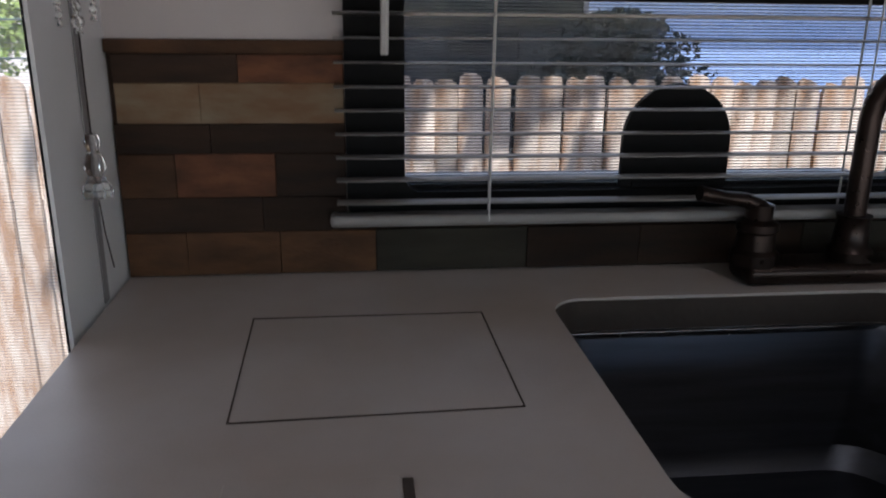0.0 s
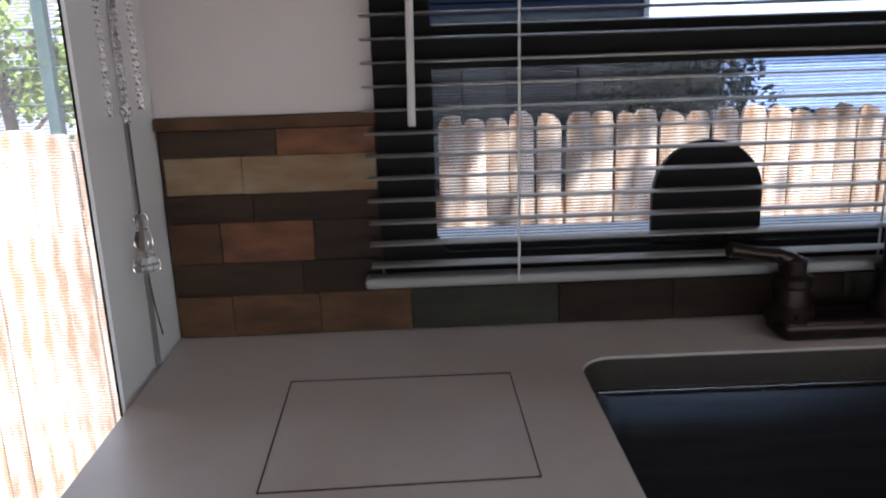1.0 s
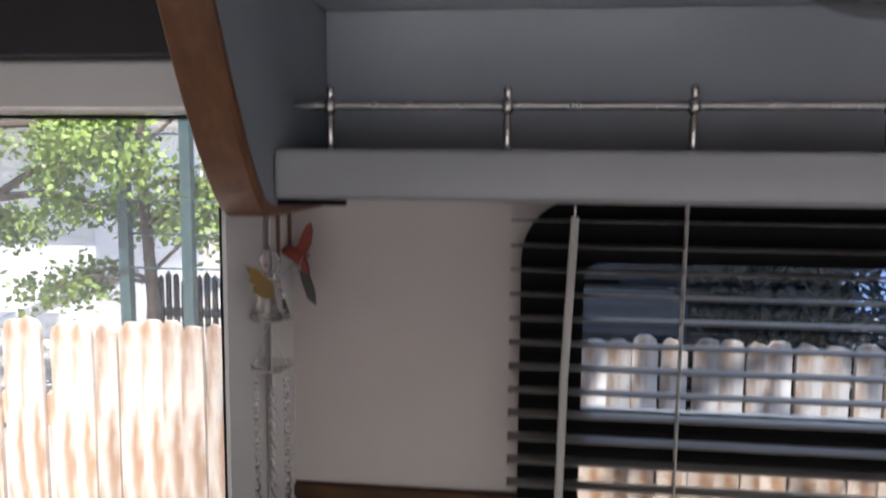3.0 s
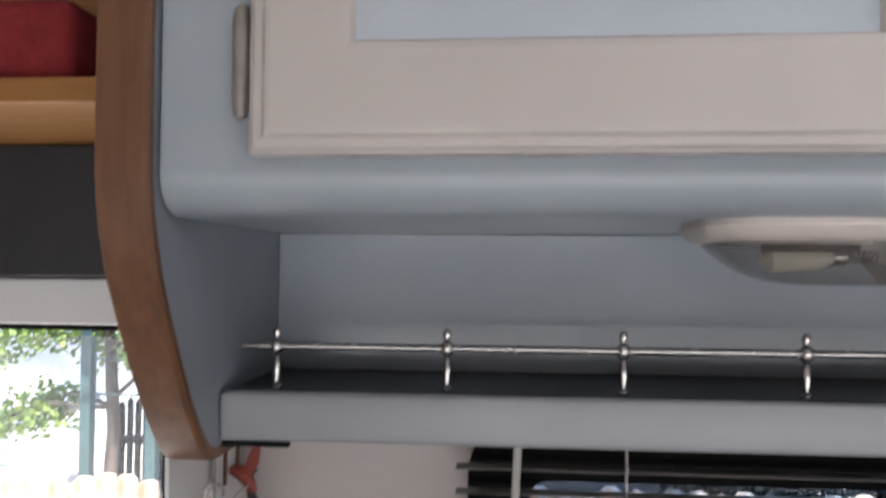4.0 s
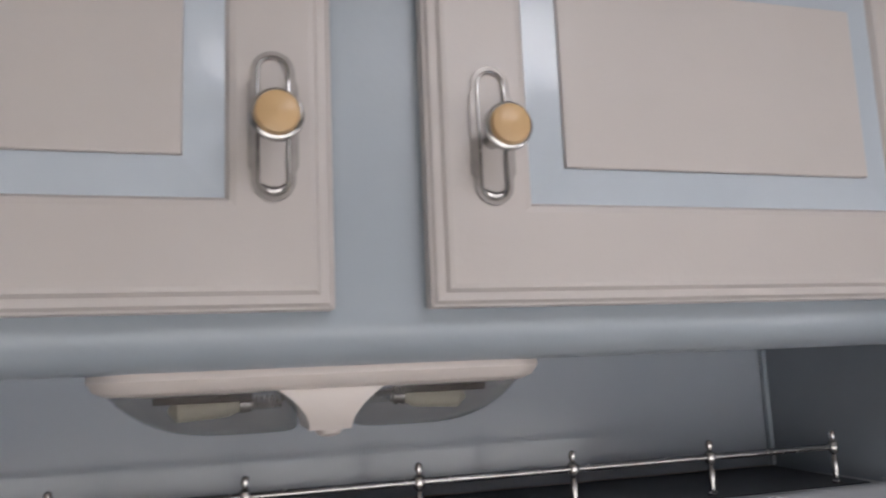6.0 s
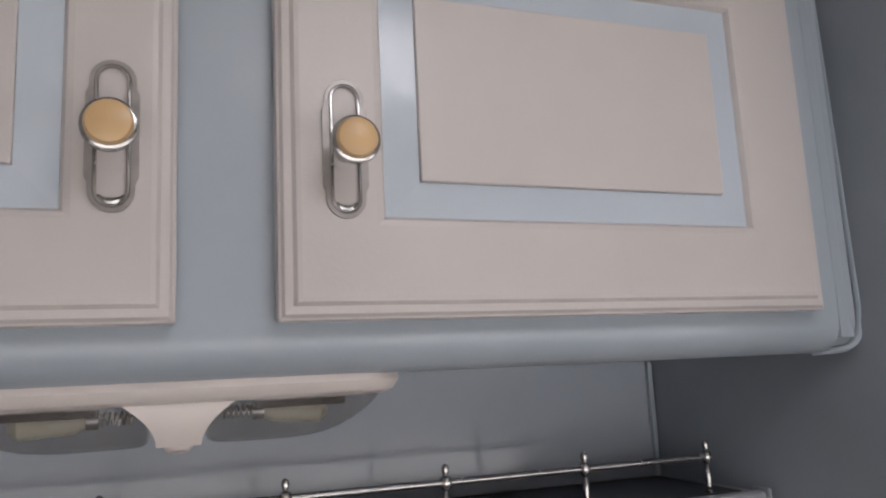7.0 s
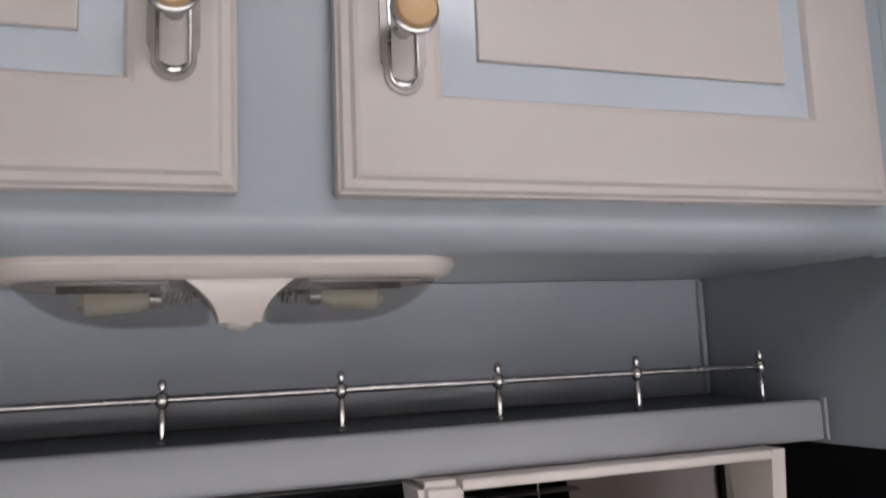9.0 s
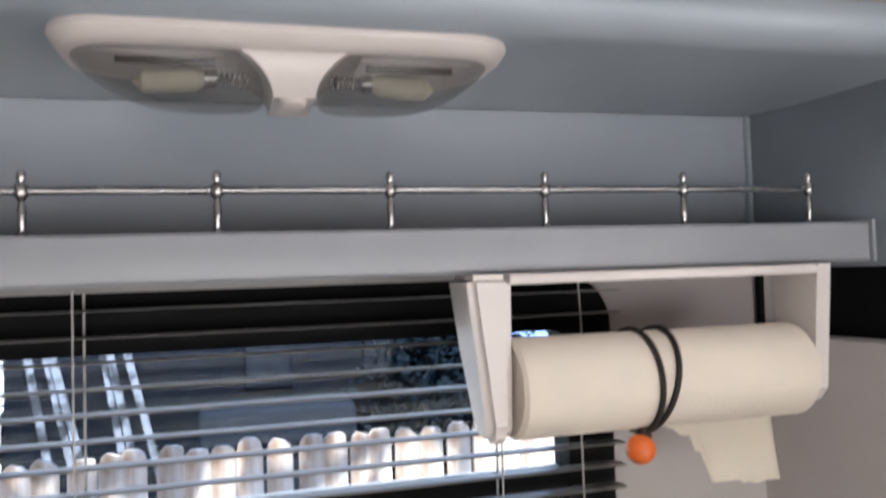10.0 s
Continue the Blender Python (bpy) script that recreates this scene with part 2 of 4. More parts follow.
def merge(a, b):
    me = bpy.data.meshes.new("tmp")
    b.to_mesh(me)
    b.free()
    a.from_mesh(me)
    bpy.data.meshes.remove(me)
    return a


def lathe(profile, m=Matrix(), seg=24, bm=None):
    """A body turned about z from (radius, height) pairs."""
    bm = bm or bmesh.new()
    rings = []
    for r, z in profile:
        rings.append([bm.verts.new(m @ Vector((r * math.cos(a), r * math.sin(a), z))) for a in (2 * math.pi * i / seg for i in range(seg))])
    for a, b in zip(rings, rings[1:]):
        for i in range(seg):
            bm.faces.new((a[i], a[(i + 1) % seg], b[(i + 1) % seg], b[i]))
    bm.faces.new(rings[0][::-1])
    bm.faces.new(rings[-1])
    return bm


def tube(points, r, seg=10, bm=None, closed=False):
    bm = bm or bmesh.new()
    pts = [Vector(p) for p in points]
    rs = r if isinstance(r, (list, tuple)) else [r] * len(pts)
    rings, up = [], None
    for i, p in enumerate(pts):
        if closed:
            d = (pts[(i + 1) % len(pts)] - pts[i - 1]).normalized()
        else:
            d = (pts[min(i + 1, len(pts) - 1)] - pts[max(i - 1, 0)]).normalized()
        if up is None:
            up = d.orthogonal().normalized()
        up = (up - d * up.dot(d)).normalized()
        side = d.cross(up)
        rings.append([bm.verts.new(p + rs[i] * (math.cos(a) * up + math.sin(a) * side)) for a in (2 * math.pi * k / seg for k in range(seg))])
    pairs = list(zip(rings, rings[1:])) + ([(rings[-1], rings[0])] if closed else [])
    for a, b in pairs:
        for i in range(seg):
            bm.faces.new((a[i], a[(i + 1) % seg], b[(i + 1) % seg], b[i]))
    if not closed:
        bm.faces.new(rings[0][::-1])
        bm.faces.new(rings[-1])
    return bm


def prism(outline, place, depth, bm=None):
    """An outline of (u, v) pairs, set in space by place(u, v, w), from w = depth[0] to depth[1]."""
    bm = bm or bmesh.new()
    a = [bm.verts.new(place(u, v, depth[0])) for u, v in outline]
    b = [bm.verts.new(place(u, v, depth[1])) for u, v in outline]
    n = len(a)
    bm.faces.new(a)
    bm.faces.new(b[::-1])
    for i in range(n):
        bm.faces.new((a[i], b[i], b[(i + 1) % n], a[(i + 1) % n]))
    return bm


def rounded(x0, x1, z0, z1, r, seg=8, low=None):
    """The outline of a rounded rectangle."""
    out = []
    q = r if low is None else low
    for cx, cz, a0, k in ((x1 - r, z1 - r, 0, r), (x0 + r, z1 - r, 90, r), (x0 + q, z0 + q, 180, q), (x1 - q, z0 + q, 270, q)):
        for i in range(seg + 1):
            a = radians(a0 + 90 * i / seg)
            out.append((cx + k * math.cos(a), cz + k * math.sin(a)))
    return out


def ring_plate(outer, inner, place, depth):
    """A plate between two outlines of the same number of points."""
    bm = bmesh.new()
    n = len(outer)
    vs = [[bm.verts.new(place(u, v, w)) for u, v in line] for line in (outer, inner) for w in depth]
    of, ob_, inf, inb = vs
    for i in range(n):
        j = (i + 1) % n
        bm.faces.new((of[i], of[j], inf[j], inf[i]))
        bm.faces.new((ob_[i], inb[i], inb[j], ob_[j]))
        bm.faces.new((of[i], ob_[i], ob_[j], of[j]))
        bm.faces.new((inf[i], inf[j], inb[j], inb[i]))
    return bm


def xz(u, v, w):
    return (u, w, v)


def yz(u, v, w):
    return (w, u, v)


def xy(u, v, w):
    return (u, v, w)


# ---- room shell ----
def wall_with_holes(x0, x1, y0, y1, z0, z1, holes):
    """A wall along x, cut into blocks round rectangular holes (x0, x1, z0, z1), sorted by x."""
    bm, x = bmesh.new(), x0
    for a, b, c, d in holes:
        box(x, a, y0, y1, z0, z1, bm=bm)
        box(a, b, y0, y1, z0, c, bm=bm)
        box(a, b, y0, y1, d, z1, bm=bm)
        x = b
    return box(x, x1, y0, y1, z0, z1, bm=bm)


WX0, WX1, WZ0, WZ1 = 0.217, 0.862, 0.959, 1.41          # the window's outer frame
structure("wall_north", wall_with_holes(-1.3, 2.0, 0.0, 0.045, 0, 2.02, [(-0.66, -0.012, 0.02, 1.488), (WX0 + 0.02, WX1 - 0.02, WZ0 + 0.02, WZ1 - 0.02)]), WALL,
          "off-white wallboard with a window and a doorway")
structure("wall_south", wall_with_holes(-1.3, 2.0, -2.12, -2.075, 0, 2.02, [(-0.6, 1.85, 0.55, 1.31)]), WALL, "plain off-white wallboard with a window")
structure("wall_west", box(-1.345, -1.3, -2.12, 0.045, 0, 2.02), WALL, "plain off-white wallboard")
# east wall, with an opening added for the fill lamp
we = bmesh.new()
for y0, y1, z0, z1 in ((-2.12, -1.87, 0, 2.02), (-1.87, -1.13, 0, 0.75), (-1.87, -1.13, 1.25, 2.02), (-1.13, 0.045, 0, 2.02)):
    box(2.0, 2.045, y0, y1, z0, z1, bm=we)
structure("wall_east", we, WALL, "plain off-white wallboard with a window")
structure("floor", box(-1.345, 2.045, -2.12, 0.045, -0.05, 0.0), FLOORMAT, "brown vinyl floor")
sk = bmesh.new()
for x0, x1, y0, y1 in ((-1.33, 2.03, -2.1, -2.07), (-1.33, 2.03, 0.0, 0.03), (-1.33, -1.3, -2.07, 0.0), (2.0, 2.03, -2.07, 0.0)):
    box(x0, x1, y0, y1, -0.75, -0.051, bm=sk)
structure("wall_skirt", sk, DARKPANEL, "plain dark skirt below the van floor")
# opening added for the overhead fill; overhang past the south wall blocks sun
cb = bmesh.new()
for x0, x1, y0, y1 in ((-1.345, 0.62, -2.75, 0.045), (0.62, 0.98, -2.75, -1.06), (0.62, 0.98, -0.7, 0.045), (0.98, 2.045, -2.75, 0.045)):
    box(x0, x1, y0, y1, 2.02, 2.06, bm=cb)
structure("ceiling", cb, CEIL, "pale ceiling board with an added lamp opening and sun-blocking overhang")
# lid added to keep sun out of that opening
structure("ceiling_sun_lid", box(0.6, 1.0, -1.08, -0.68, 2.075, 2.1, 0.01), CEIL, "added pale lid that keeps sun out of the lamp opening")

# thin end panel between counter and doorway, with a seam and a dark front edge
panel = structure("wall_end_panel", box(-0.004, 0.0, -0.161, -0.0005, 0.0, 1.4076), GREYWALL, "pale grey end panel beside the doorway")
part("edge_trim", box(-0.0046, -0.003, -0.163, -0.1612, 0.0, 1.4076, 0.0004), BLACK, panel, "black edge trim")
for y in (-0.047, -0.014):
    part("seam_strip", box(0.0005, 0.0025, y - 0.003, y + 0.003, 1.35, 1.3965, 0.0005), BROWN, panel)
part("seam_strip", box(0.0005, 0.002, -0.083, -0.071, 0.901, 1.3965, 0.0005), SEAM, panel, "grey vertical seam strip")
structure("trim_door_head", box(-0.7, -0.012, -0.012, -0.001, 1.489, 1.533, 0.002), GREYWALL, "pale grey trim over the doorway")
structure("trim_dark_panel", box(-0.9, -0.004, -0.03, -0.001, 1.536, 1.66, 0.002), DARKPANEL, "charcoal panel over the doorway")


# ---- doorway: screen door ----
def screen_door():
    d = thing("screen_door", "closed aluminium screen door with fine grey mesh", "door", at=(-0.336, 0.03, 0.02))
    f = ring_plate([(-0.323, 0.0), (0.323, 0.0), (0.323, 1.466), (-0.323, 1.466)], [(-0.3, 0.03), (0.318, 0.03), (0.318, 1.461), (-0.3, 1.461)], xz, (-0.008, 0.008))
    part("frame", f, BLACK, d, "dark thin door frame")
    part("screen", box(-0.3, 0.31, -0.0005, 0.0005, 0.06, 1.455), SCREEN, d, "fine grey insect mesh")
    return d


screen_door()


# ---- window with rounded black frame ----
def window():
    root = structure("window_1", ring_plate(rounded(WX0, WX1, WZ0, WZ1, 0.055, low=0.012), rounded(0.274, 0.811, 0.983, 1.352, 0.016), xz, (-0.008, 0.03)), BLACK,
                     "black rounded caravan window frame", smooth=True)
    part("middle_bar", box(0.272, 0.813, -0.004, 0.026, 1.166, 1.207, 0.002), BLACK, root)
    part("lower_rail", box(0.272, 0.813, 0.006, 0.026, 0.981, 0.9875, 0.001), BLACK, root)
    part("outer_sill", box(0.276, 0.809, 0.017, 0.105, 0.976, 0.982, 0.002), SILLGLEAM, root, "outer sill, its bright reflection painted white")
    part("pane_channel", box(0.276, 0.809, 0.016, 0.024, 1.2072, 1.2088, 0.0005), SILLGLEAM, root, "thin channel, its bright reflection painted white")
    up = part("upper_pane", box(0.273, 0.812, 0.012, 0.015, 1.206, 1.353), TINT, root, "blue tinted upper pane")
    low = part("lower_pane", box(0.273, 0.812, 0.012, 0.015, 0.982, 1.167), GLASS, root, "clear lower pane")
    fly = part("insect_screen", box(0.273, 0.812, 0.008, 0.0085, 0.984, 1.1655), DARKSCREEN, root, "dark fine insect screen")
    fly.visible_shadow = False
    up.visible_shadow = low.visible_shadow = False


window()


# ---- wood strip backsplash ----
def backsplash():
    root = structure("backsplash", box(0.001, 1.058, -0.003, -0.0005, 0.9005, 0.958), WOODS[0], "mixed brown wood strip backsplash")
    box_m = box(0.001, WX0 - 0.0005, -0.003, -0.0005, 0.958, 1.128)
    part("backing", box_m, WOODS[0], root)
    part("top_trim", box(0.001, 0.217, -0.010, -0.003, 1.1155, 1.128, 0.001), WOODS[4], root, "brown top edge strip")
    rows = [(0.9015, 0.9445, [(0.003, 0.06, 4), (0.06, 0.15, 4), (0.15, 0.245, 4), (0.245, 0.4, 3), (0.4, 0.52, 0), (0.52, 0.7, 0), (0.7, 0.88, 3), (0.88, 1.04, 0)]),
            (0.9455, 0.9795, [(0.003, 0.135, 0), (0.135, 0.2165, 0)]),
            (0.9805, 1.022, [(0.003, 0.055, 4), (0.055, 0.149, 1), (0.149, 0.2165, 0)]),
            (1.023, 1.0505, [(0.003, 0.09, 0), (0.09, 0.2165, 0)]),
            (1.0515, 1.0885, [(0.006, 0.083, 2), (0.083, 0.2165, 2)]),
            (1.0895, 1.1145, [(0.006, 0.119, 0), (0.119, 0.2165, 1)])]
    for z0, z1, strips in rows:
        for x0, x1, k in strips:
            d = random.uniform(0.007, 0.0095)
            top = min(z1, 0.955) if x0 > 0.23 else z1
            part("plank", box(x0, x1 - 0.0003, -d, -0.003, z0 - 0.0004, top + 0.0003, 0.0006, 1), WOODS[k], root)


backsplash()

# ---- worktop, sink, tap ----
CZ = 0.9
THICK = 0.034


def worktop():
    root = thing("worktop", "beige laminate worktop with a cut-out for the sink", "worktop")
    top = rounded(0.40, 0.76, -0.43, -0.10, 0.035, 6)
    n = len(top)
    rim = []
    for u, v in top:
        dx, dy = u - 0.58, v + 0.265
        k = min((1.058 - 0.58 if dx > 0 else 0.578) / max(abs(dx), 1e-6), (0.264 if dy > 0 else 0.255) / max(abs(dy), 1e-6))
        rim.append((0.58 + dx * k, -0.265 + dy * k))
    for cx, cy in ((1.058, -0.001), (0.002, -0.001), (0.014, -0.52), (1.058, -0.52)):
        i = min(range(n), key=lambda q: (rim[q][0] - cx) ** 2 + (rim[q][1] - cy) ** 2)
        rim[i] = (cx, cy)
    part("slab", ring_plate(rim, top, xy, (CZ - THICK, CZ)), COUNTER, root)
    part("cut_edge", ring_plate(rounded(0.3985, 0.7615, -0.4315, -0.0985, 0.035), rounded(0.4015, 0.7585, -0.4285, -0.1015, 0.034), xy, (CZ - THICK + 0.001, CZ - 0.003)), EDGE, root, "dark raw cut edge")
    # lift-out lid with a thin dark gap round it
    g = ring_plate([(0.1425, -0.3095), (0.3365, -0.3035), (0.3345, -0.129), (0.1365, -0.129)], [(0.1436, -0.3084), (0.3356, -0.3025), (0.3336, -0.13), (0.1376, -0.13)], xy, (CZ + 0.0002, CZ + 0.0008))
    part("lid_gap", g, EDGE, root, "thin dark gap round the lift-out lid")
    part("latch_plate", box(0.152, 0.249, -0.43, -0.379, CZ + 0.0003, CZ + 0.0025, 0.0008), COUNTER, root, "small beige inset plate")
    part("latch_edge", box(0.25, 0.256, -0.43, -0.381, CZ + 0.0003, CZ + 0.002, 0.0005), EDGE, root)
    return root


worktop()


def base_unit():
    root = thing("base_cabinet", "blue-grey base cabinet under the worktop", "cabinet")
    part("body", box(0.004, 1.056, -0.49, -0.002, 0.0, 0.66, 0.003), BLUE, root)
    part("front_rail", box(0.004, 1.056, -0.49, -0.46, 0.66, CZ - THICK - 0.002, 0.003), BLUE, root)
    part("end", box(0.004, 0.02, -0.46, -0.002, 0.66, CZ - THICK - 0.002, 0.002), BLUE, root)
    part("end", box(1.04, 1.056, -0.46, -0.002, 0.66, CZ - THICK - 0.002, 0.002), BLUE, root)


base_unit()


def sink():
    root = thing("kitchen_sink", "dark brushed steel sink set under the worktop", "sink")
    bm = bmesh.new()
    loops = []
    for inset, z, r in ((-0.012, CZ - THICK - 0.001, 0.05), (0.002, CZ - THICK - 0.0015, 0.04), (0.006, CZ - THICK - 0.008, 0.04), (0.014, CZ - 0.16, 0.05), (0.03, CZ - 0.178, 0.05)):
        loops.append([bm.verts.new((u, v, z)) for u, v in rounded(0.40 + inset, 0.76 - inset, -0.43 + inset, -0.10 - inset, r)])
    for a, b in zip(loops, loops[1:]):
        for i in range(len(a)):
            bm.faces.new((a[i], a[(i + 1) % len(a)], b[(i + 1) % len(a)], b[i]))
    bm.faces.new(loops[-1])
    basin = part("basin", bm, SINK, root, smooth=True)
    s = basin.modifiers.new("thick", "SOLIDIFY")
    s.thickness, s.offset = 0.0015, -1
    part("rim_strip", box(0.42, 0.745, -0.106, -0.1025, CZ - THICK - 0.006, CZ - THICK + 0.0005, 0.0012), CHROME, root, "thin bright steel rim")
    part("drain", lathe([(0.0, CZ - 0.174), (0.03, CZ - 0.174), (0.04, CZ - 0.1765), (0.042, CZ - 0.178)], Matrix.Translation((0.58, -0.265, 0)), 24), STEEL, root, "steel drain", True)


sink()


def tap():
    root = thing("kitchen_tap", "dark bronze gooseneck tap with a side lever", "tap", at=(0.718, -0.062, CZ))
    part("base_plate", box(-0.115, 0.115, -0.024, 0.024, 0.0, 0.021, 0.008, 3), BRONZE, root, smooth=True)
    part("spout_collar", lathe([(0.022, 0.021), (0.022, 0.03), (0.017, 0.036), (0.015, 0.06), (0.017, 0.066)]), BRONZE, root, smooth=True)
    pts = [(0, 0, 0.06), (0, 0, 0.13)] + [(0.05 - 0.05 * math.cos(a), -0.05 * 0.9 * (1 - math.cos(a)) * 0.9, 0.16 + 0.06 * math.sin(a)) for a in (math.pi * i / 12 for i in range(13))] + [(0.1, -0.081, 0.12)]
    part("spout", tube(pts, 0.0105, 14), BRONZE, root, smooth=True)
    valve = part("valve", lathe([(0.023, 0.018), (0.023, 0.03), (0.0185, 0.034), (0.0175, 0.05), (0.02, 0.053), (0.02, 0.06), (0.013, 0.064), (0.0135, 0.078), (0.0, 0.083)], Matrix.Translation((-0.1, 0, 0))), BRONZE, root, smooth=True)
    part("lever", tube([(-0.1, 0, 0.075), (-0.118, -0.002, 0.083), (-0.14, -0.004, 0.086), (-0.166, -0.006, 0.091)], [0.0085, 0.0075, 0.0065, 0.0075], 10), BRONZE, valve, smooth=True)


tap()


# ---- blind ----
def blind():
    root = thing("venetian_blind", "white aluminium venetian blind with open slats, coloured grey for backlit shade", "blind", at=(0.53, -0.031, 0.956))
    half = 0.329
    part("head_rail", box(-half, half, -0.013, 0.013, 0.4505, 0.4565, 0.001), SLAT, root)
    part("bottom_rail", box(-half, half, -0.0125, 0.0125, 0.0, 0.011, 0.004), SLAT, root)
    slats = 20
    for i in range(slats):
        z = 0.0225 + i * 0.0217
        bm, n = bmesh.new(), 6
        tilt = -0.05 + random.uniform(-0.03, 0.03)
        sag = random.uniform(-0.0008, 0.0008)
        cols = []
        for k in range(9):
            x = -half + 0.007 + (2 * half - 0.009) * k / 8
            row = []
            for j in range(n + 1):
                s = (j / n - 0.5)
                y = s * 0.025
                row.append(bm.verts.new((x, y, z + 0.0018 * (1 - 4 * s * s) + tilt * y + sag * math.sin(math.pi * k / 8))))
            cols.append(row)
        for a, b in zip(cols, cols[1:]):
            for j in range(n):
                bm.faces.new((a[j], a[j + 1], b[j + 1], b[j]))
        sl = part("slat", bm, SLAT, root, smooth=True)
        m = sl.modifiers.new("thick", "SOLIDIFY")
        m.thickness = 0.0004
    for x in (-0.171, 0.2):
        for y, k, width in ((-0.0138, -0.003, 0.0009), (0.0138, 0.001, 0.0012)):
            part("ladder_cord", tube([(x + k - 0.003, y, 0.005), (x + k, y, 0.453)], width, 6), CORD, root)
    part("lift_cord", tube([(0.28, -0.014, 0.445), (0.281, -0.016, 0.40), (0.277, -0.016, 0.3), (0.279, -0.016, 0.1)], 0.0008, 6), CORD, root)
    part("wand_hook", tube([(-0.268, -0.013, 0.452), (-0.268, -0.02, 0.448), (-0.268, -0.02, 0.438)], 0.0012, 6), STEEL, root)
    part("wand", tube([(-0.268, -0.02, 0.44), (-0.274, -0.021, 0.3), (-0.2765, -0.022, 0.161)], 0.0038, 6), CORD, root, "clear-white tilt wand")


blind()


def plaque():
    root = thing("round_topped_plaque", "black round-topped plaque standing against the window glass", "ornament", at=(0.5525, 0.001, 0.9838))
    out = [(-0.0565, 0.0)] + [(-0.0565 * math.cos(a), 0.0482 + 0.0565 * math.sin(a)) for a in (math.pi * i / 28 for i in range(29))] + [(0.0565, 0.0)]
    part("board", prism(out, xz, (-0.004, 0.004)), BLACK, root)
    part("foot", box(-0.045, 0.045, -0.006, 0.006, -0.0005, 0.006, 0.001), BLACK, root)


plaque()

# ---- shelf with gallery rail ----
SX0, SX1, SZ0, SZ1, SY = 0.035, 1.060, 1.413, 1.450, -0.155


def shelf():
    root = thing("shelf", "soft grey painted shelf over the window", "shelf")
    part("board", box(SX0, SX1 - 0.004, SY + 0.014, -0.0005, SZ0 + 0.004, SZ1 - 0.002), SHELFGREY, root)
    # dark sheet laid where the shelf top lies in shade
    part("shade_sheet", box(SX0 + 0.002, SX1 - 0.02, SY + 0.016, -0.0045, SZ1 - 0.0018, SZ1 - 0.0003), SHELFSHADE, root, "dark sheet painted for shade on the shelf top")
    part("front_strip", box(SX0, SX1 - 0.004, SY, SY + 0.0135, SZ0, SZ1, 0.004, 3), SHELFGREY, root, smooth=True)
    part("end_cap", box(SX1 - 0.0038, SX1, SY - 0.002, SY + 0.02, SZ0, SZ1 + 0.002, 0.0012), SHELFGREY, root)


shelf()


def gallery_rail():
    root = thing("gallery_rail", "slim chrome gallery rail along the shelf front", "rail", at=(0.072, -0.13, SZ1))
    part("rod", tube([(-0.028, 0, 0.033), (0.9395, 0, 0.033)], 0.0029, 10), STEEL, root, smooth=True)
    post = lathe([(0.0042, 0.0), (0.0042, 0.002), (0.0022, 0.004), (0.003, 0.012), (0.0033, 0.02), (0.002, 0.026), (0.0045, 0.029), (0.0052, 0.033), (0.0045, 0.037),
                  (0.002, 0.039), (0.0034, 0.043), (0.0026, 0.047), (0.0, 0.0485)], seg=14)
    first = part("post", post, CHROME, root, smooth=True)
    for i in range(1, 8):
        p = new("post", first.data)
        p.parent, p.location = root, (0.134 * i, 0, 0)


# black strip laid in for the shade of a gap under the shelf
structure("shelf_gap_shade", box(0.0365, 0.088, -0.151, -0.145, 1.4085, 1.4126, 0.0005), BLACK, "short black strip standing in for a shaded gap under the shelf")
gallery_rail()

# ---- upper cabinet ----
FY = -0.265     # face frame
DY = -0.286     # door fronts
BZ = 1.576


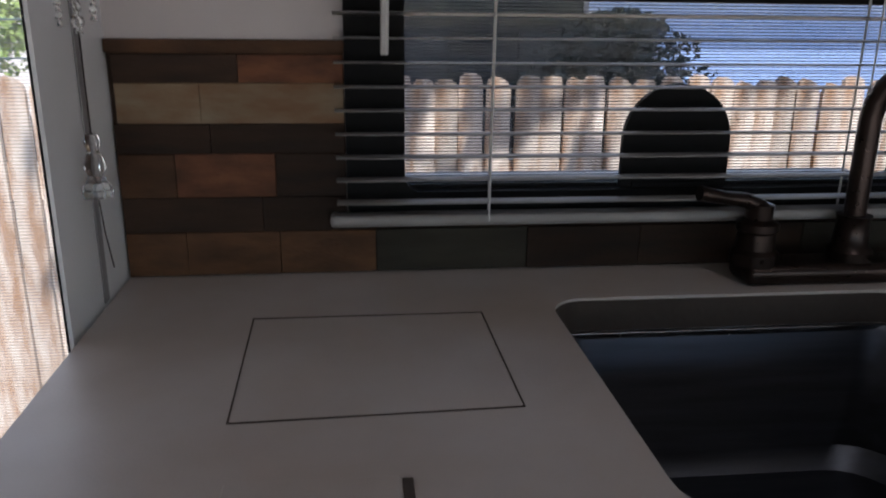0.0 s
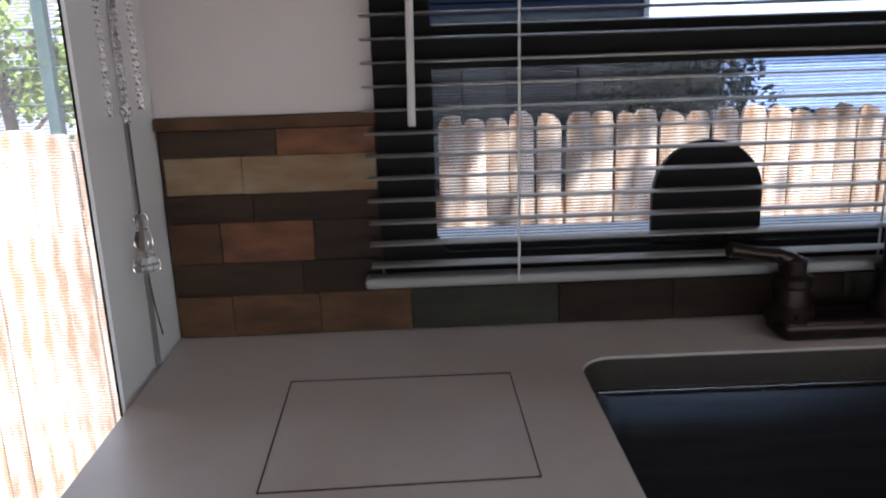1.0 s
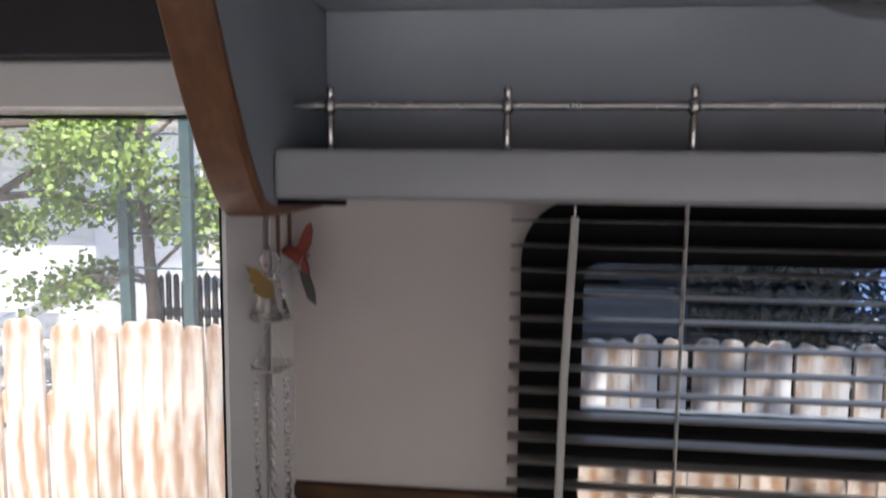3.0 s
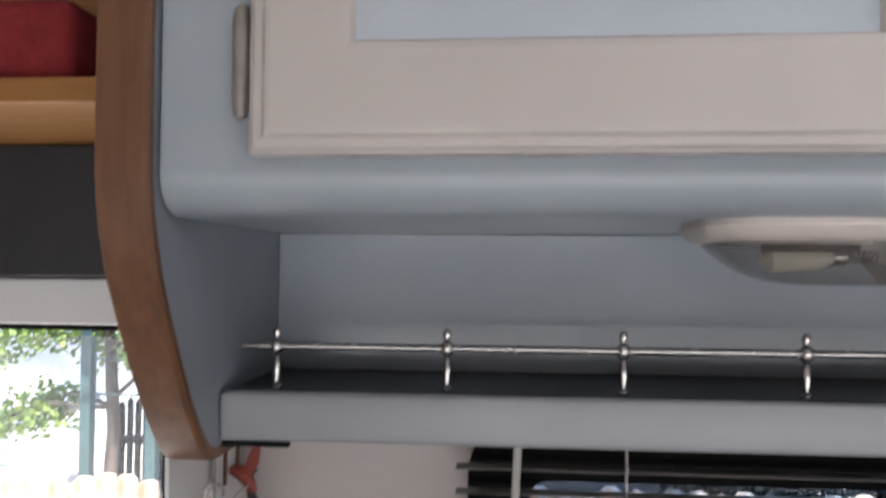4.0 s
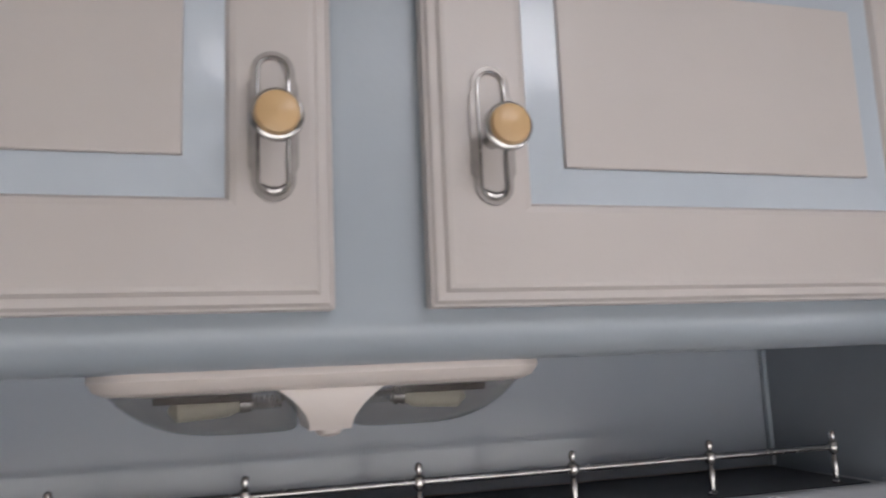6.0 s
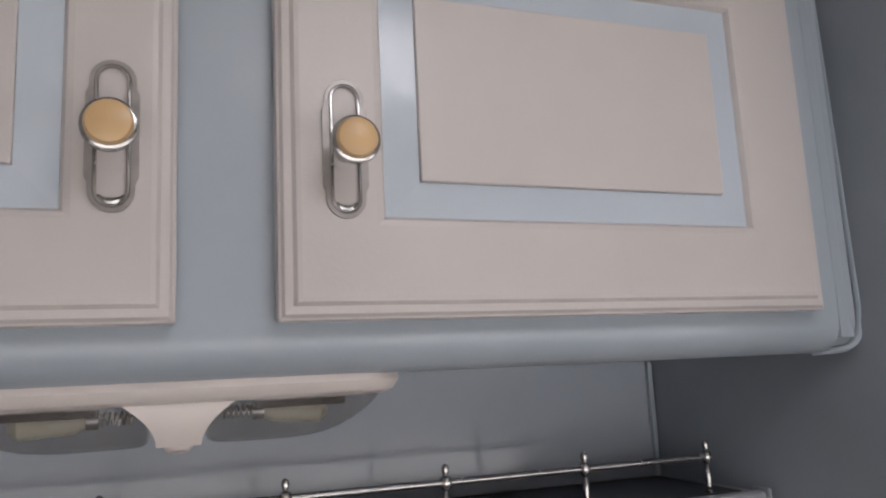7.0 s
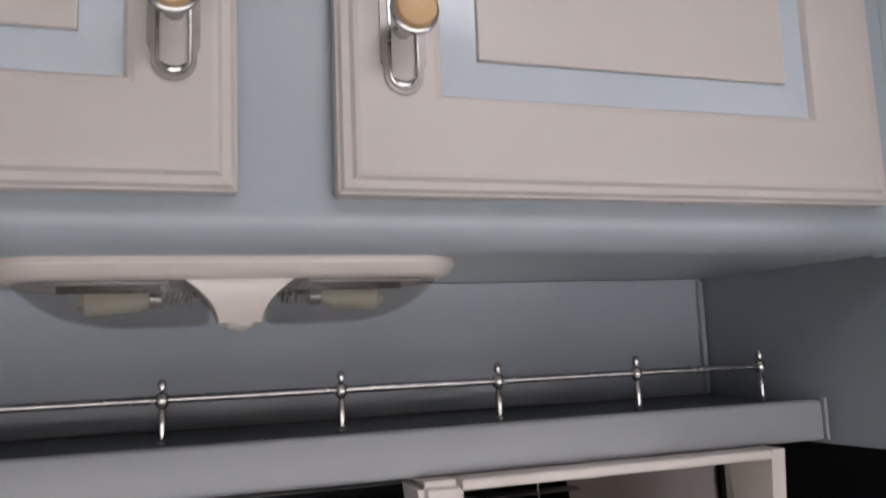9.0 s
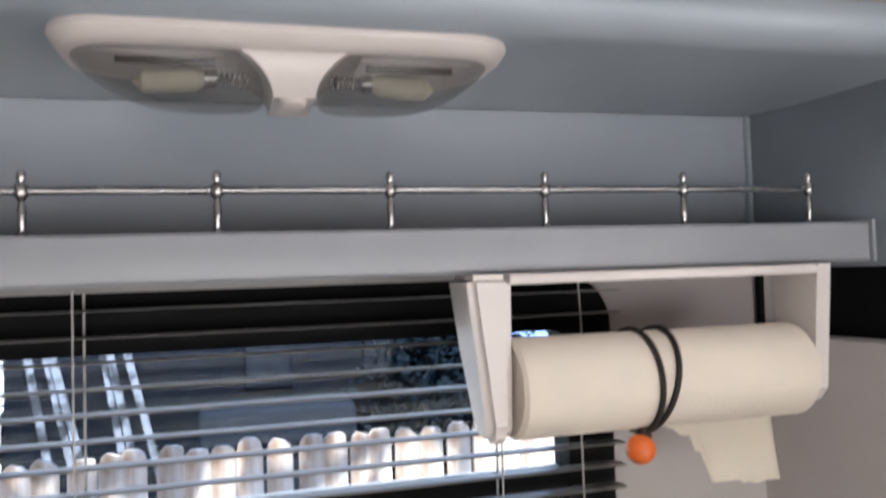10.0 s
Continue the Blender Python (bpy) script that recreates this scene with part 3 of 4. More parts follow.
def upper_cabinet():
    root = thing("upper_cabinet", "blue-grey overhead cabinet with two taupe panelled doors", "cabinet")
    # body with rounded lower front edge
    o = [(-0.001, BZ + 0.002), (-0.001, 2.0), (FY, 2.0), (FY, BZ + 0.028)]
    o += [(FY + 0.026 - 0.026 * math.cos(a), BZ + 0.026 - 0.026 * math.sin(a)) for a in (math.pi / 2 * i / 7 for i in range(8))]
    part("body", prism(o, yz, (0.0365, 1.054)), BLUE, root, smooth=True)
    f2 = FY + 0.001
    o = [(-0.2, BZ + 0.0035), (-0.2, 1.996), (f2, 1.996), (f2, BZ + 0.028)]
    o += [(f2 + 0.026 - 0.026 * math.cos(a), BZ + 0.0275 - 0.0245 * math.sin(a)) for a in (math.pi / 2 * i / 7 for i in range(8))]
    part("face_return", prism(o, yz, (1.0541, 1.0735)), BLUE, root, smooth=True)
    # rounded end of the face, and the piping that runs round it
    o = [(1.0545, -0.08), (1.0545, FY)] + [(1.0595 + 0.024 * math.sin(a), FY + 0.024 - 0.024 * math.cos(a)) for a in (math.pi / 2 * i / 6 for i in range(7))] + [(1.0835, FY + 0.03), (1.056, -0.08)]
    part("end_moulding", prism(o, xy, (BZ + 0.012, 1.998)), BLUE, root, smooth=True)
    pipe = [(1.086, FY + 0.014, 1.998), (1.0875, FY + 0.01, 1.75), (1.0875, FY + 0.008, 1.615)] + [(1.0655 + 0.022 * math.cos(a), FY + 0.01 + 0.006 * (1 - math.cos(a)), 1.6 - 0.022 * math.sin(a)) for a in (math.pi / 2 * i / 6 for i in range(7))] + [(1.05, FY + 0.03, 1.577)]
    part("piping", tube(pipe, 0.0035, 8), BLUE, root, "rounded blue-grey piping", True)
    for x0, x1, knob_x, stile in ((0.097, 0.523, 0.4865, 0.064), (0.583, 1.024, 0.6265, 0.0705)):
        cabinet_door(root, x0, x1, 1.610, 1.927, knob_x, stile)
    hinge = lathe([(0.0, 0), (0.004, 0.003), (0.0055, 0.012), (0.0055, 0.062), (0.004, 0.07), (0.0, 0.074)], Matrix.Translation((0.0885, FY - 0.004, 1.632)), 14)
    part("hinge", hinge, PEWTER, root, "small pewter hinge", True)
    return root


def cabinet_door(root, x0, x1, z0, z1, kx, stile):
    d = part("door", box(x0, x1, DY + 0.006, FY - 0.0005, z0, z1, 0.002), TAUPE, root, "taupe raised-panel cabinet door")
    # thinner outer lip, then the raised frame with a sunk opening
    px0, px1, pz0, pz1 = x0 + stile, x1 - stile, z0 + 0.067, z1 - 0.067
    bm = bmesh.new()

    def loop(i, y):
        return [bm.verts.new(p) for p in ((x0 + i, y, z0 + i), (x1 - i, y, z0 + i), (x1 - i, y, z1 - i), (x0 + i, y, z1 - i))]

    def inner(i, y):
        return [bm.verts.new(p) for p in ((px0 + i, y, pz0 + i), (px1 - i, y, pz0 + i), (px1 - i, y, pz1 - i), (px0 + i, y, pz1 - i))]

    loops = [loop(0.002, DY + 0.006), loop(0.004, DY + 0.0035), loop(0.009, DY + 0.003), loop(0.0115, DY + 0.0005), loop(0.0145, DY), inner(-0.006, DY), inner(-0.002, DY + 0.001), inner(0.0, DY + 0.004), inner(0.001, DY + 0.0065)]
    for a, b in zip(loops, loops[1:]):
        for i in range(4):
            bm.faces.new((a[i], a[(i + 1) % 4], b[(i + 1) % 4], b[i]))
    part("frame", bm, TAUPE, d)
    bm = bmesh.new()
    a, b = inner(0.0005, DY + 0.0055), inner(0.0245, DY + 0.0018)
    for i in range(4):
        bm.faces.new((a[i], a[(i + 1) % 4], b[(i + 1) % 4], b[i]))
    part("bevel", bm, BEVEL, d, "light blue bevelled border")
    part("panel", box(px0 + 0.0247, px1 - 0.0247, DY - 0.0012, DY + 0.006, pz0 + 0.0247, pz1 - 0.0247, 0.0012), TAUPE, d, "raised taupe panel")
    knob(d, kx, DY, 1.7195)


def knob(door, x, y, z):
    """A long pierced back plate with a ringed ceramic knob."""
    zc = z + 0.002
    ends, sides = 12, 16

    def slot(hw, hh, wide):
        """A long rounded outline, wider over its middle."""
        out = []
        for sign in (1, -1):
            out += [(sign * hw * math.cos(math.pi * i / ends), sign * (hh - hw + hw * math.sin(math.pi * i / ends))) for i in range(ends + 1)]
            out += [(-sign * hw, sign * (hh - hw) * (1 - 2 * i / sides)) for i in range(1, sides)]
        return [(x + u * (wide if abs(v) < 0.0285 else 1.0), zc + v) for u, v in out]

    plate = part("back_plate", ring_plate(slot(0.0132, 0.0468, 1.14), slot(0.0082, 0.0418, 1.0), xz, (y - 0.0018, y + 0.0003)), PEWTER, door, "moulded pewter back plate pierced by a long slot")
    part("slot_rim", tube([(u, y - 0.0019, v) for u, v in slot(0.0092, 0.0428, 1.0)], 0.0013, 6, closed=True), CHROME, plate, smooth=True)
    part("lower_glint", tube([(x + 0.0075 * math.cos(a), y - 0.0018, zc - 0.034 + 0.0065 * math.sin(a)) for a in (math.pi * (1.12 + 0.76 * i / 8) for i in range(9))], [0.0008, 0.0014, 0.002, 0.0024, 0.0026, 0.0024, 0.002, 0.0014, 0.0008], 8), CHROME, plate, smooth=True)
    m = pose(x, y, z - 0.001, 90, 0, 0)
    k = part("knob", lathe([(0.0065, 0.0), (0.006, 0.018), (0.009, 0.024), (0.0148, 0.0265), (0.0157, 0.029), (0.0152, 0.0325), (0.0135, 0.0335)], m, 28), CHROME, door, "chrome knob cup", True)
    part("knob_cap", lathe([(0.0132, 0.032), (0.0132, 0.035), (0.012, 0.0375), (0.008, 0.039), (0.0, 0.0395)], m, 28), CERAMIC, k, "tan ceramic knob face", True)


upper_cabinet()


def end_board():
    """The shaped board that closes the cabinet and shelf, with a brown wooden front edge."""
    root = thing("end_board", "shaped blue-grey end board, painted darker for shade, with a brown wooden edge", "board")
    front = [(-0.272, 1.995), (-0.272, 1.64), (-0.271, 1.60), (-0.266, 1.57), (-0.256, 1.54), (-0.243, 1.515), (-0.226, 1.485), (-0.205, 1.452), (-0.186, 1.428), (-0.172, 1.414), (-0.160, 1.409), (-0.145, 1.408), (-0.02, 1.408)]
    part("board", prism(front + [(-0.001, 1.408), (-0.001, 1.995)], yz, (0.002, 0.0345)), SHADEBLUE, root)
    bm, prev = bmesh.new(), None
    for i, (y, z) in enumerate(front):
        a = front[min(i + 1, len(front) - 1)]
        b = front[max(i - 1, 0)]
        t = Vector((a[0] - b[0], a[1] - b[1])).normalized()
        nx, nz = t.y, -t.x
        if nx > 0:
            nx, nz = -nx, -nz
        ring = [bm.verts.new(p) for p in ((0.001, y, z), (0.001, y + nx * 0.006, z + nz * 0.006), (0.003, y + nx * 0.009, z + nz * 0.009), (0.0325, y + nx * 0.009, z + nz * 0.009), (0.0352, y + nx * 0.006, z + nz * 0.006), (0.0352, y, z))]
        if prev:
            for k in range(6):
                bm.faces.new((prev[k], prev[(k + 1) % 6], ring[(k + 1) % 6], ring[k]))
        else:
            bm.faces.new(ring)
        prev = ring
    bm.faces.new(prev[::-1])
    part("wood_edge", bm, BROWN, root, "brown wooden edge strip", True)


end_board()
structure("wall_back_panel", box(0.0355, 1.0415, -0.004, -0.0006, SZ1 + 0.001, BZ + 0.001), BACKPANEL, "blue-grey panel between shelf and cabinet")
structure("trim_corner", box(1.036, 1.0418, -0.010, -0.0045, SZ1 + 0.001, BZ - 0.001, 0.001), BLUE, "slim corner bead")

# ---- side of the tall unit at the far end ----
SPLAY = 0.17


def splayed(y0, y1, z0, z1, x=1.042, thick=0.04):
    return prism([(x - SPLAY * y0, y0), (x - SPLAY * y1, y1), (x - SPLAY * y1 + thick, y1), (x - SPLAY * y0 + thick, y0)], xy, (z0, z1))


structure("wall_side_upper", splayed(-0.46, -0.0046, 1.408, 2.018), SHADEBLUE, "blue-grey side of a tall unit, painted darker for shade")
structure("wall_side_lower", splayed(-0.46, -0.03, CZ + 0.0005, 1.334, 1.05), WALL, "off-white side of a tall unit")
structure("wall_side_corner", splayed(-0.0298, -0.0006, CZ + 0.0005, 1.30, 1.05), WALL, "off-white corner strip of a tall unit")
structure("wall_side_base", box(1.0605, 1.14, -0.46, -0.0006, 0.0, CZ - 0.0005), WALL, "off-white lower side of a tall unit")
# shallow panel painted black for the dark depth of the niche
structure("wall_side_recess", splayed(-0.46, -0.0006, 1.2, 1.4075, 1.092, 0.03), BLACK, "recess in the side of the tall unit, its dark depth painted black")


structure("trim_black_strip", box(1.043, 1.0495, -0.012, -0.0046, 1.3355, 1.4075, 0.001), BLACK, "black strip in the corner")

# ---- ceiling light under the cabinet ----
def double_light():
    root = thing("cabinet_light", "cream double lamp with two smoky clear lenses, unlit", "lamp", at=(0.5265, -0.188, BZ + 0.002))
    hw, hd = 0.151, 0.056
    bm, loops = bmesh.new(), []
    for inset, z in ((0.0, 0.0), (-0.001, -0.006), (0.003, -0.0125), (0.010, -0.0155), (0.016, -0.0145)):
        loops.append([bm.verts.new((u, v, z)) for u, v in rounded(-hw + inset, hw - inset, -hd + inset, hd - inset, 0.034 - inset * 0.5)])
    for a, b in zip(loops, loops[1:]):
        for i in range(len(a)):
            bm.faces.new((a[i], a[(i + 1) % len(a)], b[(i + 1) % len(a)], b[i]))
    bm.faces.new(loops[0])
    bm.faces.new(loops[-1])
    part("base", bm, CREAM, root, smooth=True)
    # middle bridge, wide at the base and narrow at the switch
    prof = []
    for i in range(13):
        t = i / 12
        prof.append((t, 0.04 - 0.026 * (1 - (1 - t) ** 2)))
    bm, rows = bmesh.new(), []
    for t, w in prof:
        z = -0.012 - 0.031 * t
        d = 0.046 - 0.014 * t * t
        rows.append([bm.verts.new(p) for p in ((-w, -d, z), (w, -d, z), (w, d, z), (-w, d, z))])
    for a, b in zip(rows, rows[1:]):
        for i in range(4):
            bm.faces.new((a[i], a[(i + 1) % 4], b[(i + 1) % 4], b[i]))
    bm.faces.new(rows[-1])
    bm.faces.new(rows[0])
    bmesh.ops.bevel(bm, geom=[e for e in bm.edges if len(e.link_faces) == 2 and e.calc_face_angle() > 0.7], offset=0.003, segments=2, affect="EDGES")
    part("bridge", bm, CREAM, root, smooth=True)
    part("switch", lathe([(0.009, -0.004), (0.009, 0.002), (0.007, 0.0045), (0.0, 0.006)], pose(0, -0.023, -0.0425, 168, 0, 0), 22), CREAM, root, "round push switch", True)
    for s in (-1, 1):
        bm, rings, n = bmesh.new(), [], 14
        for k in range(9):
            t = k / 8
            z = -0.0135 - 0.030 * math.sin(t * math.pi / 2) ** 0.8
            ring = []
            f = (1 - t) ** 0.55 if t < 1 else 0.0
            for i in range(n * 2):
                a = 2 * math.pi * i / (n * 2)
                cx = 0.082 - 0.032 * t
                rx = 0.061 * (0.30 + 0.70 * f)
                ry = 0.047 * (0.35 + 0.65 * f)
                u, v = math.cos(a), math.sin(a)
                u, v = math.copysign(abs(u) ** 0.7, u), math.copysign(abs(v) ** 0.7, v)
                ring.append(bm.verts.new((s * (cx + rx * u), ry * v, z)))
            rings.append(ring)
        for a, b in zip(rings, rings[1:]):
            for i in range(len(a)):
                bm.faces.new((a[i], a[(i + 1) % len(a)], b[(i + 1) % len(a)], b[i]))
        bm.faces.new(rings[-1])
        lens = part("lens", bm, LENS, root, "smoky clear lens", True)
        lens.visible_shadow = False
        part("bulb", tube([(s * 0.052, 0, -0.024), (s * 0.06, 0, -0.0245), (s * 0.066, 0, -0.025), (s * 0.098, 0, -0.027), (s * 0.104, 0, -0.027)], [0.004, 0.0055, 0.008, 0.008, 0.002], 12), BULB, lens, "small frosted bulb", True)
        part("contact_spring", tube([(s * (0.028 + 0.022 * i / 60), 0.0042 * math.cos(i * 0.66), -0.024 + 0.0042 * math.sin(i * 0.66)) for i in range(61)], 0.0009, 5), CHROME, lens, "coiled metal contact spring", True)
        part("contact_strip", box(min(s * 0.05, s * 0.112), max(s * 0.05, s * 0.112), -0.0262, -0.0245, -0.022, -0.017, 0.0004), BRONZE, lens, "bent metal contact strip")
        part("socket", tube([(s * 0.05, 0, -0.024), (s * 0.058, 0, -0.024)], 0.0065, 12), STEEL, lens, "metal bulb socket", True)
        part("reflector", box(min(s * 0.045, s * 0.125), max(s * 0.045, s * 0.125), -0.032, 0.032, -0.0165, -0.015, 0.0005), CREAM, lens)


double_light()


# ---- paper towel ----
def towel_holder():
    root = thing("paper_towel_holder", "cream plastic paper towel holder under the shelf", "holder", at=(0.825, -0.15, SZ0 - 0.0006))
    part("top_bar", box(-0.1335, 0.1535, -0.0245, 0.0365, -0.0085, 0.0, 0.002), CREAM, root, smooth=True)
    o = [(-0.025, 0.0), (0.037, 0.0), (0.03, -0.06), (0.024, -0.125), (0.012, -0.136), (-0.006, -0.136), (-0.018, -0.125)]
    arm = prism(o, yz, (-0.168, -0.131))
    for v in arm.verts:
        if v.co.x < -0.15:
            v.co.x += 0.017 * min(1, -v.co.z / 0.13)
    bmesh.ops.bevel(arm, geom=list(arm.edges), offset=0.006, segments=3, affect="EDGES")
    part("arm", arm, CREAM, root, smooth=True)
    part("arm", prism([(-0.025, 0.0), (0.037, 0.0), (0.03, -0.06), (0.022, -0.11), (0.01, -0.122), (-0.006, -0.122), (-0.016, -0.11)], yz, (0.152, 0.166)), CREAM, root)
    part("spindle", tube([(-0.131, 0.004, -0.094), (0.153, 0.004, -0.094)], 0.009, 14), CREAM, root, smooth=True)


towel_holder()


def paper_towel():
    root = thing("paper_towel_roll", "cream paper towel roll with a torn hanging sheet", "paper towel", at=(0.84, -0.146, SZ0 - 0.094))
    seg, r0, r1 = 40, 0.041, 0.010
    bm = bmesh.new()
    prof = [(r1, -0.143), (r0 - 0.003, -0.143), (r0, -0.140), (r0, 0.126), (r0 - 0.004, 0.13), (r1, 0.13)]
    rings = [[bm.verts.new((x, r * math.cos(a), r * math.sin(a))) for a in (2 * math.pi * i / seg for i in range(seg))] for r, x in prof]
    for a, b in zip(rings, rings[1:] + rings[:1]):
        for i in range(seg):
            bm.faces.new((a[i], a[(i + 1) % seg], b[(i + 1) % seg], b[i]))
    part("roll", bm, PAPER, root, smooth=True)
    # torn sheet that hangs behind
    bm = bmesh.new()
    cols = 26
    grid = []
    for i in range(cols):
        t = i / (cols - 1)
        x = -0.004 + 0.139 * t
        step = 0.034 + 0.022 * min(1, t / 0.3) + (0.014 if t > 0.33 else 0) + (0.03 * min(1, (t - 0.4) / 0.08) if t > 0.4 else 0) + (0.004 if t > 0.7 else 0)
        low = step + 0.004 * noise.noise((t * 14, 0, 0))
        grid.append([bm.verts.new((x, 0.0405 + 0.003 * noise.noise((t * 3, j, 1)) - 0.012 * (j / 6) ** 2, -0.004 - low * j / 6)) for j in range(7)])
    for a, b in zip(grid, grid[1:]):
        for j in range(6):
            bm.faces.new((a[j], a[j + 1], b[j + 1], b[j]))
    sheet = part("torn_sheet", bm, PAPER, root, "torn hanging paper sheet", True)
    m = sheet.modifiers.new("thick", "SOLIDIFY")
    m.thickness = 0.0006


paper_towel()


def bungee():
    root = thing("elastic_ball_tie", "dark elastic loop with an orange ball round the paper roll", "tie", at=(0.815, -0.146, SZ0 - 0.094))
    for top, front, low in ((-0.005, -0.002, -0.004), (0.0195, 0.011, -0.002)):
        mid = (top + low) / 2
        turn = [2 * math.pi * i / 36 for i in range(36)]
        part("loop", tube([(mid + (top - low) / 2 * math.sin(a) + (mid - front) * math.cos(a), 0.0435 * math.cos(a), 0.0435 * math.sin(a)) for a in turn], 0.0024, 8, closed=True), RUBBER, root, smooth=True)
    part("knot", lathe([(0.004, -0.006), (0.007, 0.0), (0.005, 0.007)], Matrix.Translation((-0.006, -0.016, -0.045)), 12), RUBBER, root, smooth=True)
    part("ball", lathe([(0.0125 * math.sin(math.pi * i / 12) + 1e-5, -0.0125 * math.cos(math.pi * i / 12)) for i in range(13)], Matrix.Translation((-0.01, -0.018, -0.0545)), 20), ORANGE, root, "orange plastic ball", True)


bungee()


# ---- wind chime by the doorway ----
def wind_chime():
    root = thing("wind_chime", "clear acrylic angel wind chime with twisted rods", "wind chime", at=(0.016, -0.112, 1.399))
    part("hanger", tube([(0, 0, 0.0), (0, 0, -0.024)], 0.0006, 6), CORD, root)
    body = lathe([(0.0, -0.029), (0.006, -0.031), (0.0085, -0.038), (0.006, -0.046), (0.004, -0.049), (0.008, -0.054), (0.010, -0.064), (0.0165, -0.084), (0.0145, -0.086), (0.0, -0.086)], seg=18)
    part("angel", body, CRYSTAL, root, "clear acrylic angel figure", True)
    wing = [(0, -0.010), (0.013, -0.008), (0.026, -0.004), (0.024, -0.004), (0.034, 0.001), (0.031, 0.004), (0.041, 0.010), (0.037, 0.013), (0.044, 0.022), (0.030, 0.018), (0.012, 0.008), (0, 0.004)]
    part("wing", prism(wing, lambda u, v, w: (0.003 + w - 0.1 * u, -0.004 - u, -0.058 + v), (0.0, 0.0016)), GOLD, root, "gold wing")
    part("wing", prism(wing[::-1], lambda u, v, w: (0.004 + 0.35 * u, 0.004 + 0.55 * u + w, -0.058 + v), (0.0, 0.0016)), CRYSTAL, root)
    part("disc", lathe([(0.0, -0.122), (0.016, -0.122), (0.017, -0.1245), (0.016, -0.127), (0.0, -0.127)], seg=20), CRYSTAL, root, smooth=True)
    for k in range(3):
        a = 2 * math.pi * k / 3 + 0.89
        x, y = 0.0145 * math.cos(a), 0.0145 * math.sin(a)
        part("string", tube([(0, 0, -0.086), (x, y, -0.124), (x, y, -0.138)], 0.0004, 5), CORD, root)
        bm, prev = bmesh.new(), None
        for i in range(61):
            ph, z = i * 0.62, -0.138 - 0.00195 * i - 0.00008 * i * k
            ring = [bm.verts.new((x + 0.003 * math.cos(ph + q), y + 0.003 * math.sin(ph + q), z)) for q in (0, 0.7, math.pi, math.pi + 0.7)]
            if prev:
                for j in range(4):
                    bm.faces.new((prev[j], prev[(j + 1) % 4], ring[(j + 1) % 4], ring[j]))
            prev = ring
        part("twisted_rod", bm, CRYSTAL, root, smooth=True)
    part("bead", lathe([(0.0, -0.250), (0.004, -0.252), (0.0055, -0.256), (0.004, -0.260), (0.0, -0.262)], seg=12), CRYSTAL, root, smooth=True)
    part("centre_string", tube([(0, 0, -0.127), (0, 0, -0.343)], 0.0007, 5), RUBBER, root)
    part("pendant", lathe([(0.0, -0.341), (0.005, -0.343), (0.007, -0.349), (0.0045, -0.356), (0.007, -0.361), (0.0095, -0.370), (0.006, -0.376), (0.013, -0.388), (0.012, -0.394), (0.0, -0.395)], seg=8), CRYSTAL, root, "faceted clear pendant")
    part("tail_string", tube([(0, 0, -0.395), (0.002, 0, -0.425), (0.006, 0, -0.455)], 0.0007, 5), RUBBER, root)


wind_chime()


def bird():
    root = thing("bird_ornament", "red hummingbird ornament with a dark tail on the wall", "ornament", at=(0.011, -0.03, 1.352))
    part("body", tube([(-0.012, 0, 0.006), (-0.006, 0, 0.008), (0.004, 0, 0.002), (0.012, 0, -0.012)], [0.002, 0.006, 0.007, 0.003], 12), RED, root, smooth=True)
    part("wing", prism([(-0.004, 0.006), (0.004, 0.014), (0.008, 0.024), (0.012, 0.032), (0.016, 0.034), (0.018, 0.027), (0.016, 0.014), (0.012, 0.006), (0.006, 0.0)], xz, (-0.003, -0.001)), RED, root)
    part("tail", prism([(0.004, -0.004), (0.012, -0.008), (0.019, -0.028), (0.020, -0.042), (0.012, -0.036), (0.006, -0.018)], xz, (-0.002, 0.0)), DARKTAIL, root)
    part("beak", tube([(-0.014, 0, 0.007), (-0.028, 0, 0.012)], [0.0012, 0.0004], 6), DARKTAIL, root)
    part("hook", tube([(0.004, 0.004, 0.0), (0.004, 0.03, 0.0)], 0.0015, 6), DARKTAIL, root)


bird()


# ---- open shelf box over the doorway ----
def over_door_shelf():
    root = thing("over_door_shelf", "orange pine open shelf over the doorway", "shelf")
    part("bottom", box(-0.62, -0.012, -0.2, -0.001, 1.661, 1.68, 0.002), PINE, root)
    part("back", box(-0.62, -0.012, -0.012, -0.001, 1.681, 1.99, 0.001), PINE, root)
    part("side", box(-0.62, -0.602, -0.2, -0.012, 1.681, 1.99, 0.001), PINE, root)


over_door_shelf()


def folded_cloth(x, y, z, w, h):
    ob = link("folded_cloth", box(x, x + w, y, y + 0.12, z, z + h, 0.012, 3), CLOTH, smooth=True)
    tagged(ob, "folded red cloth on the pine shelf", "cloth")


folded_cloth(-0.3, -0.17, 1.681, 0.22, 0.07)

# ---- outside ----
GZ = -0.75
gm = bmesh.new()
bmesh.ops.create_grid(gm, x_segments=60, y_segments=60, size=300)
bmesh.ops.translate(gm, verts=gm.verts, vec=(0, 0, GZ))
structure("ground", gm, DIRT, "pale dry sunlit ground")

FD, FTOP = 1.2, 1.008


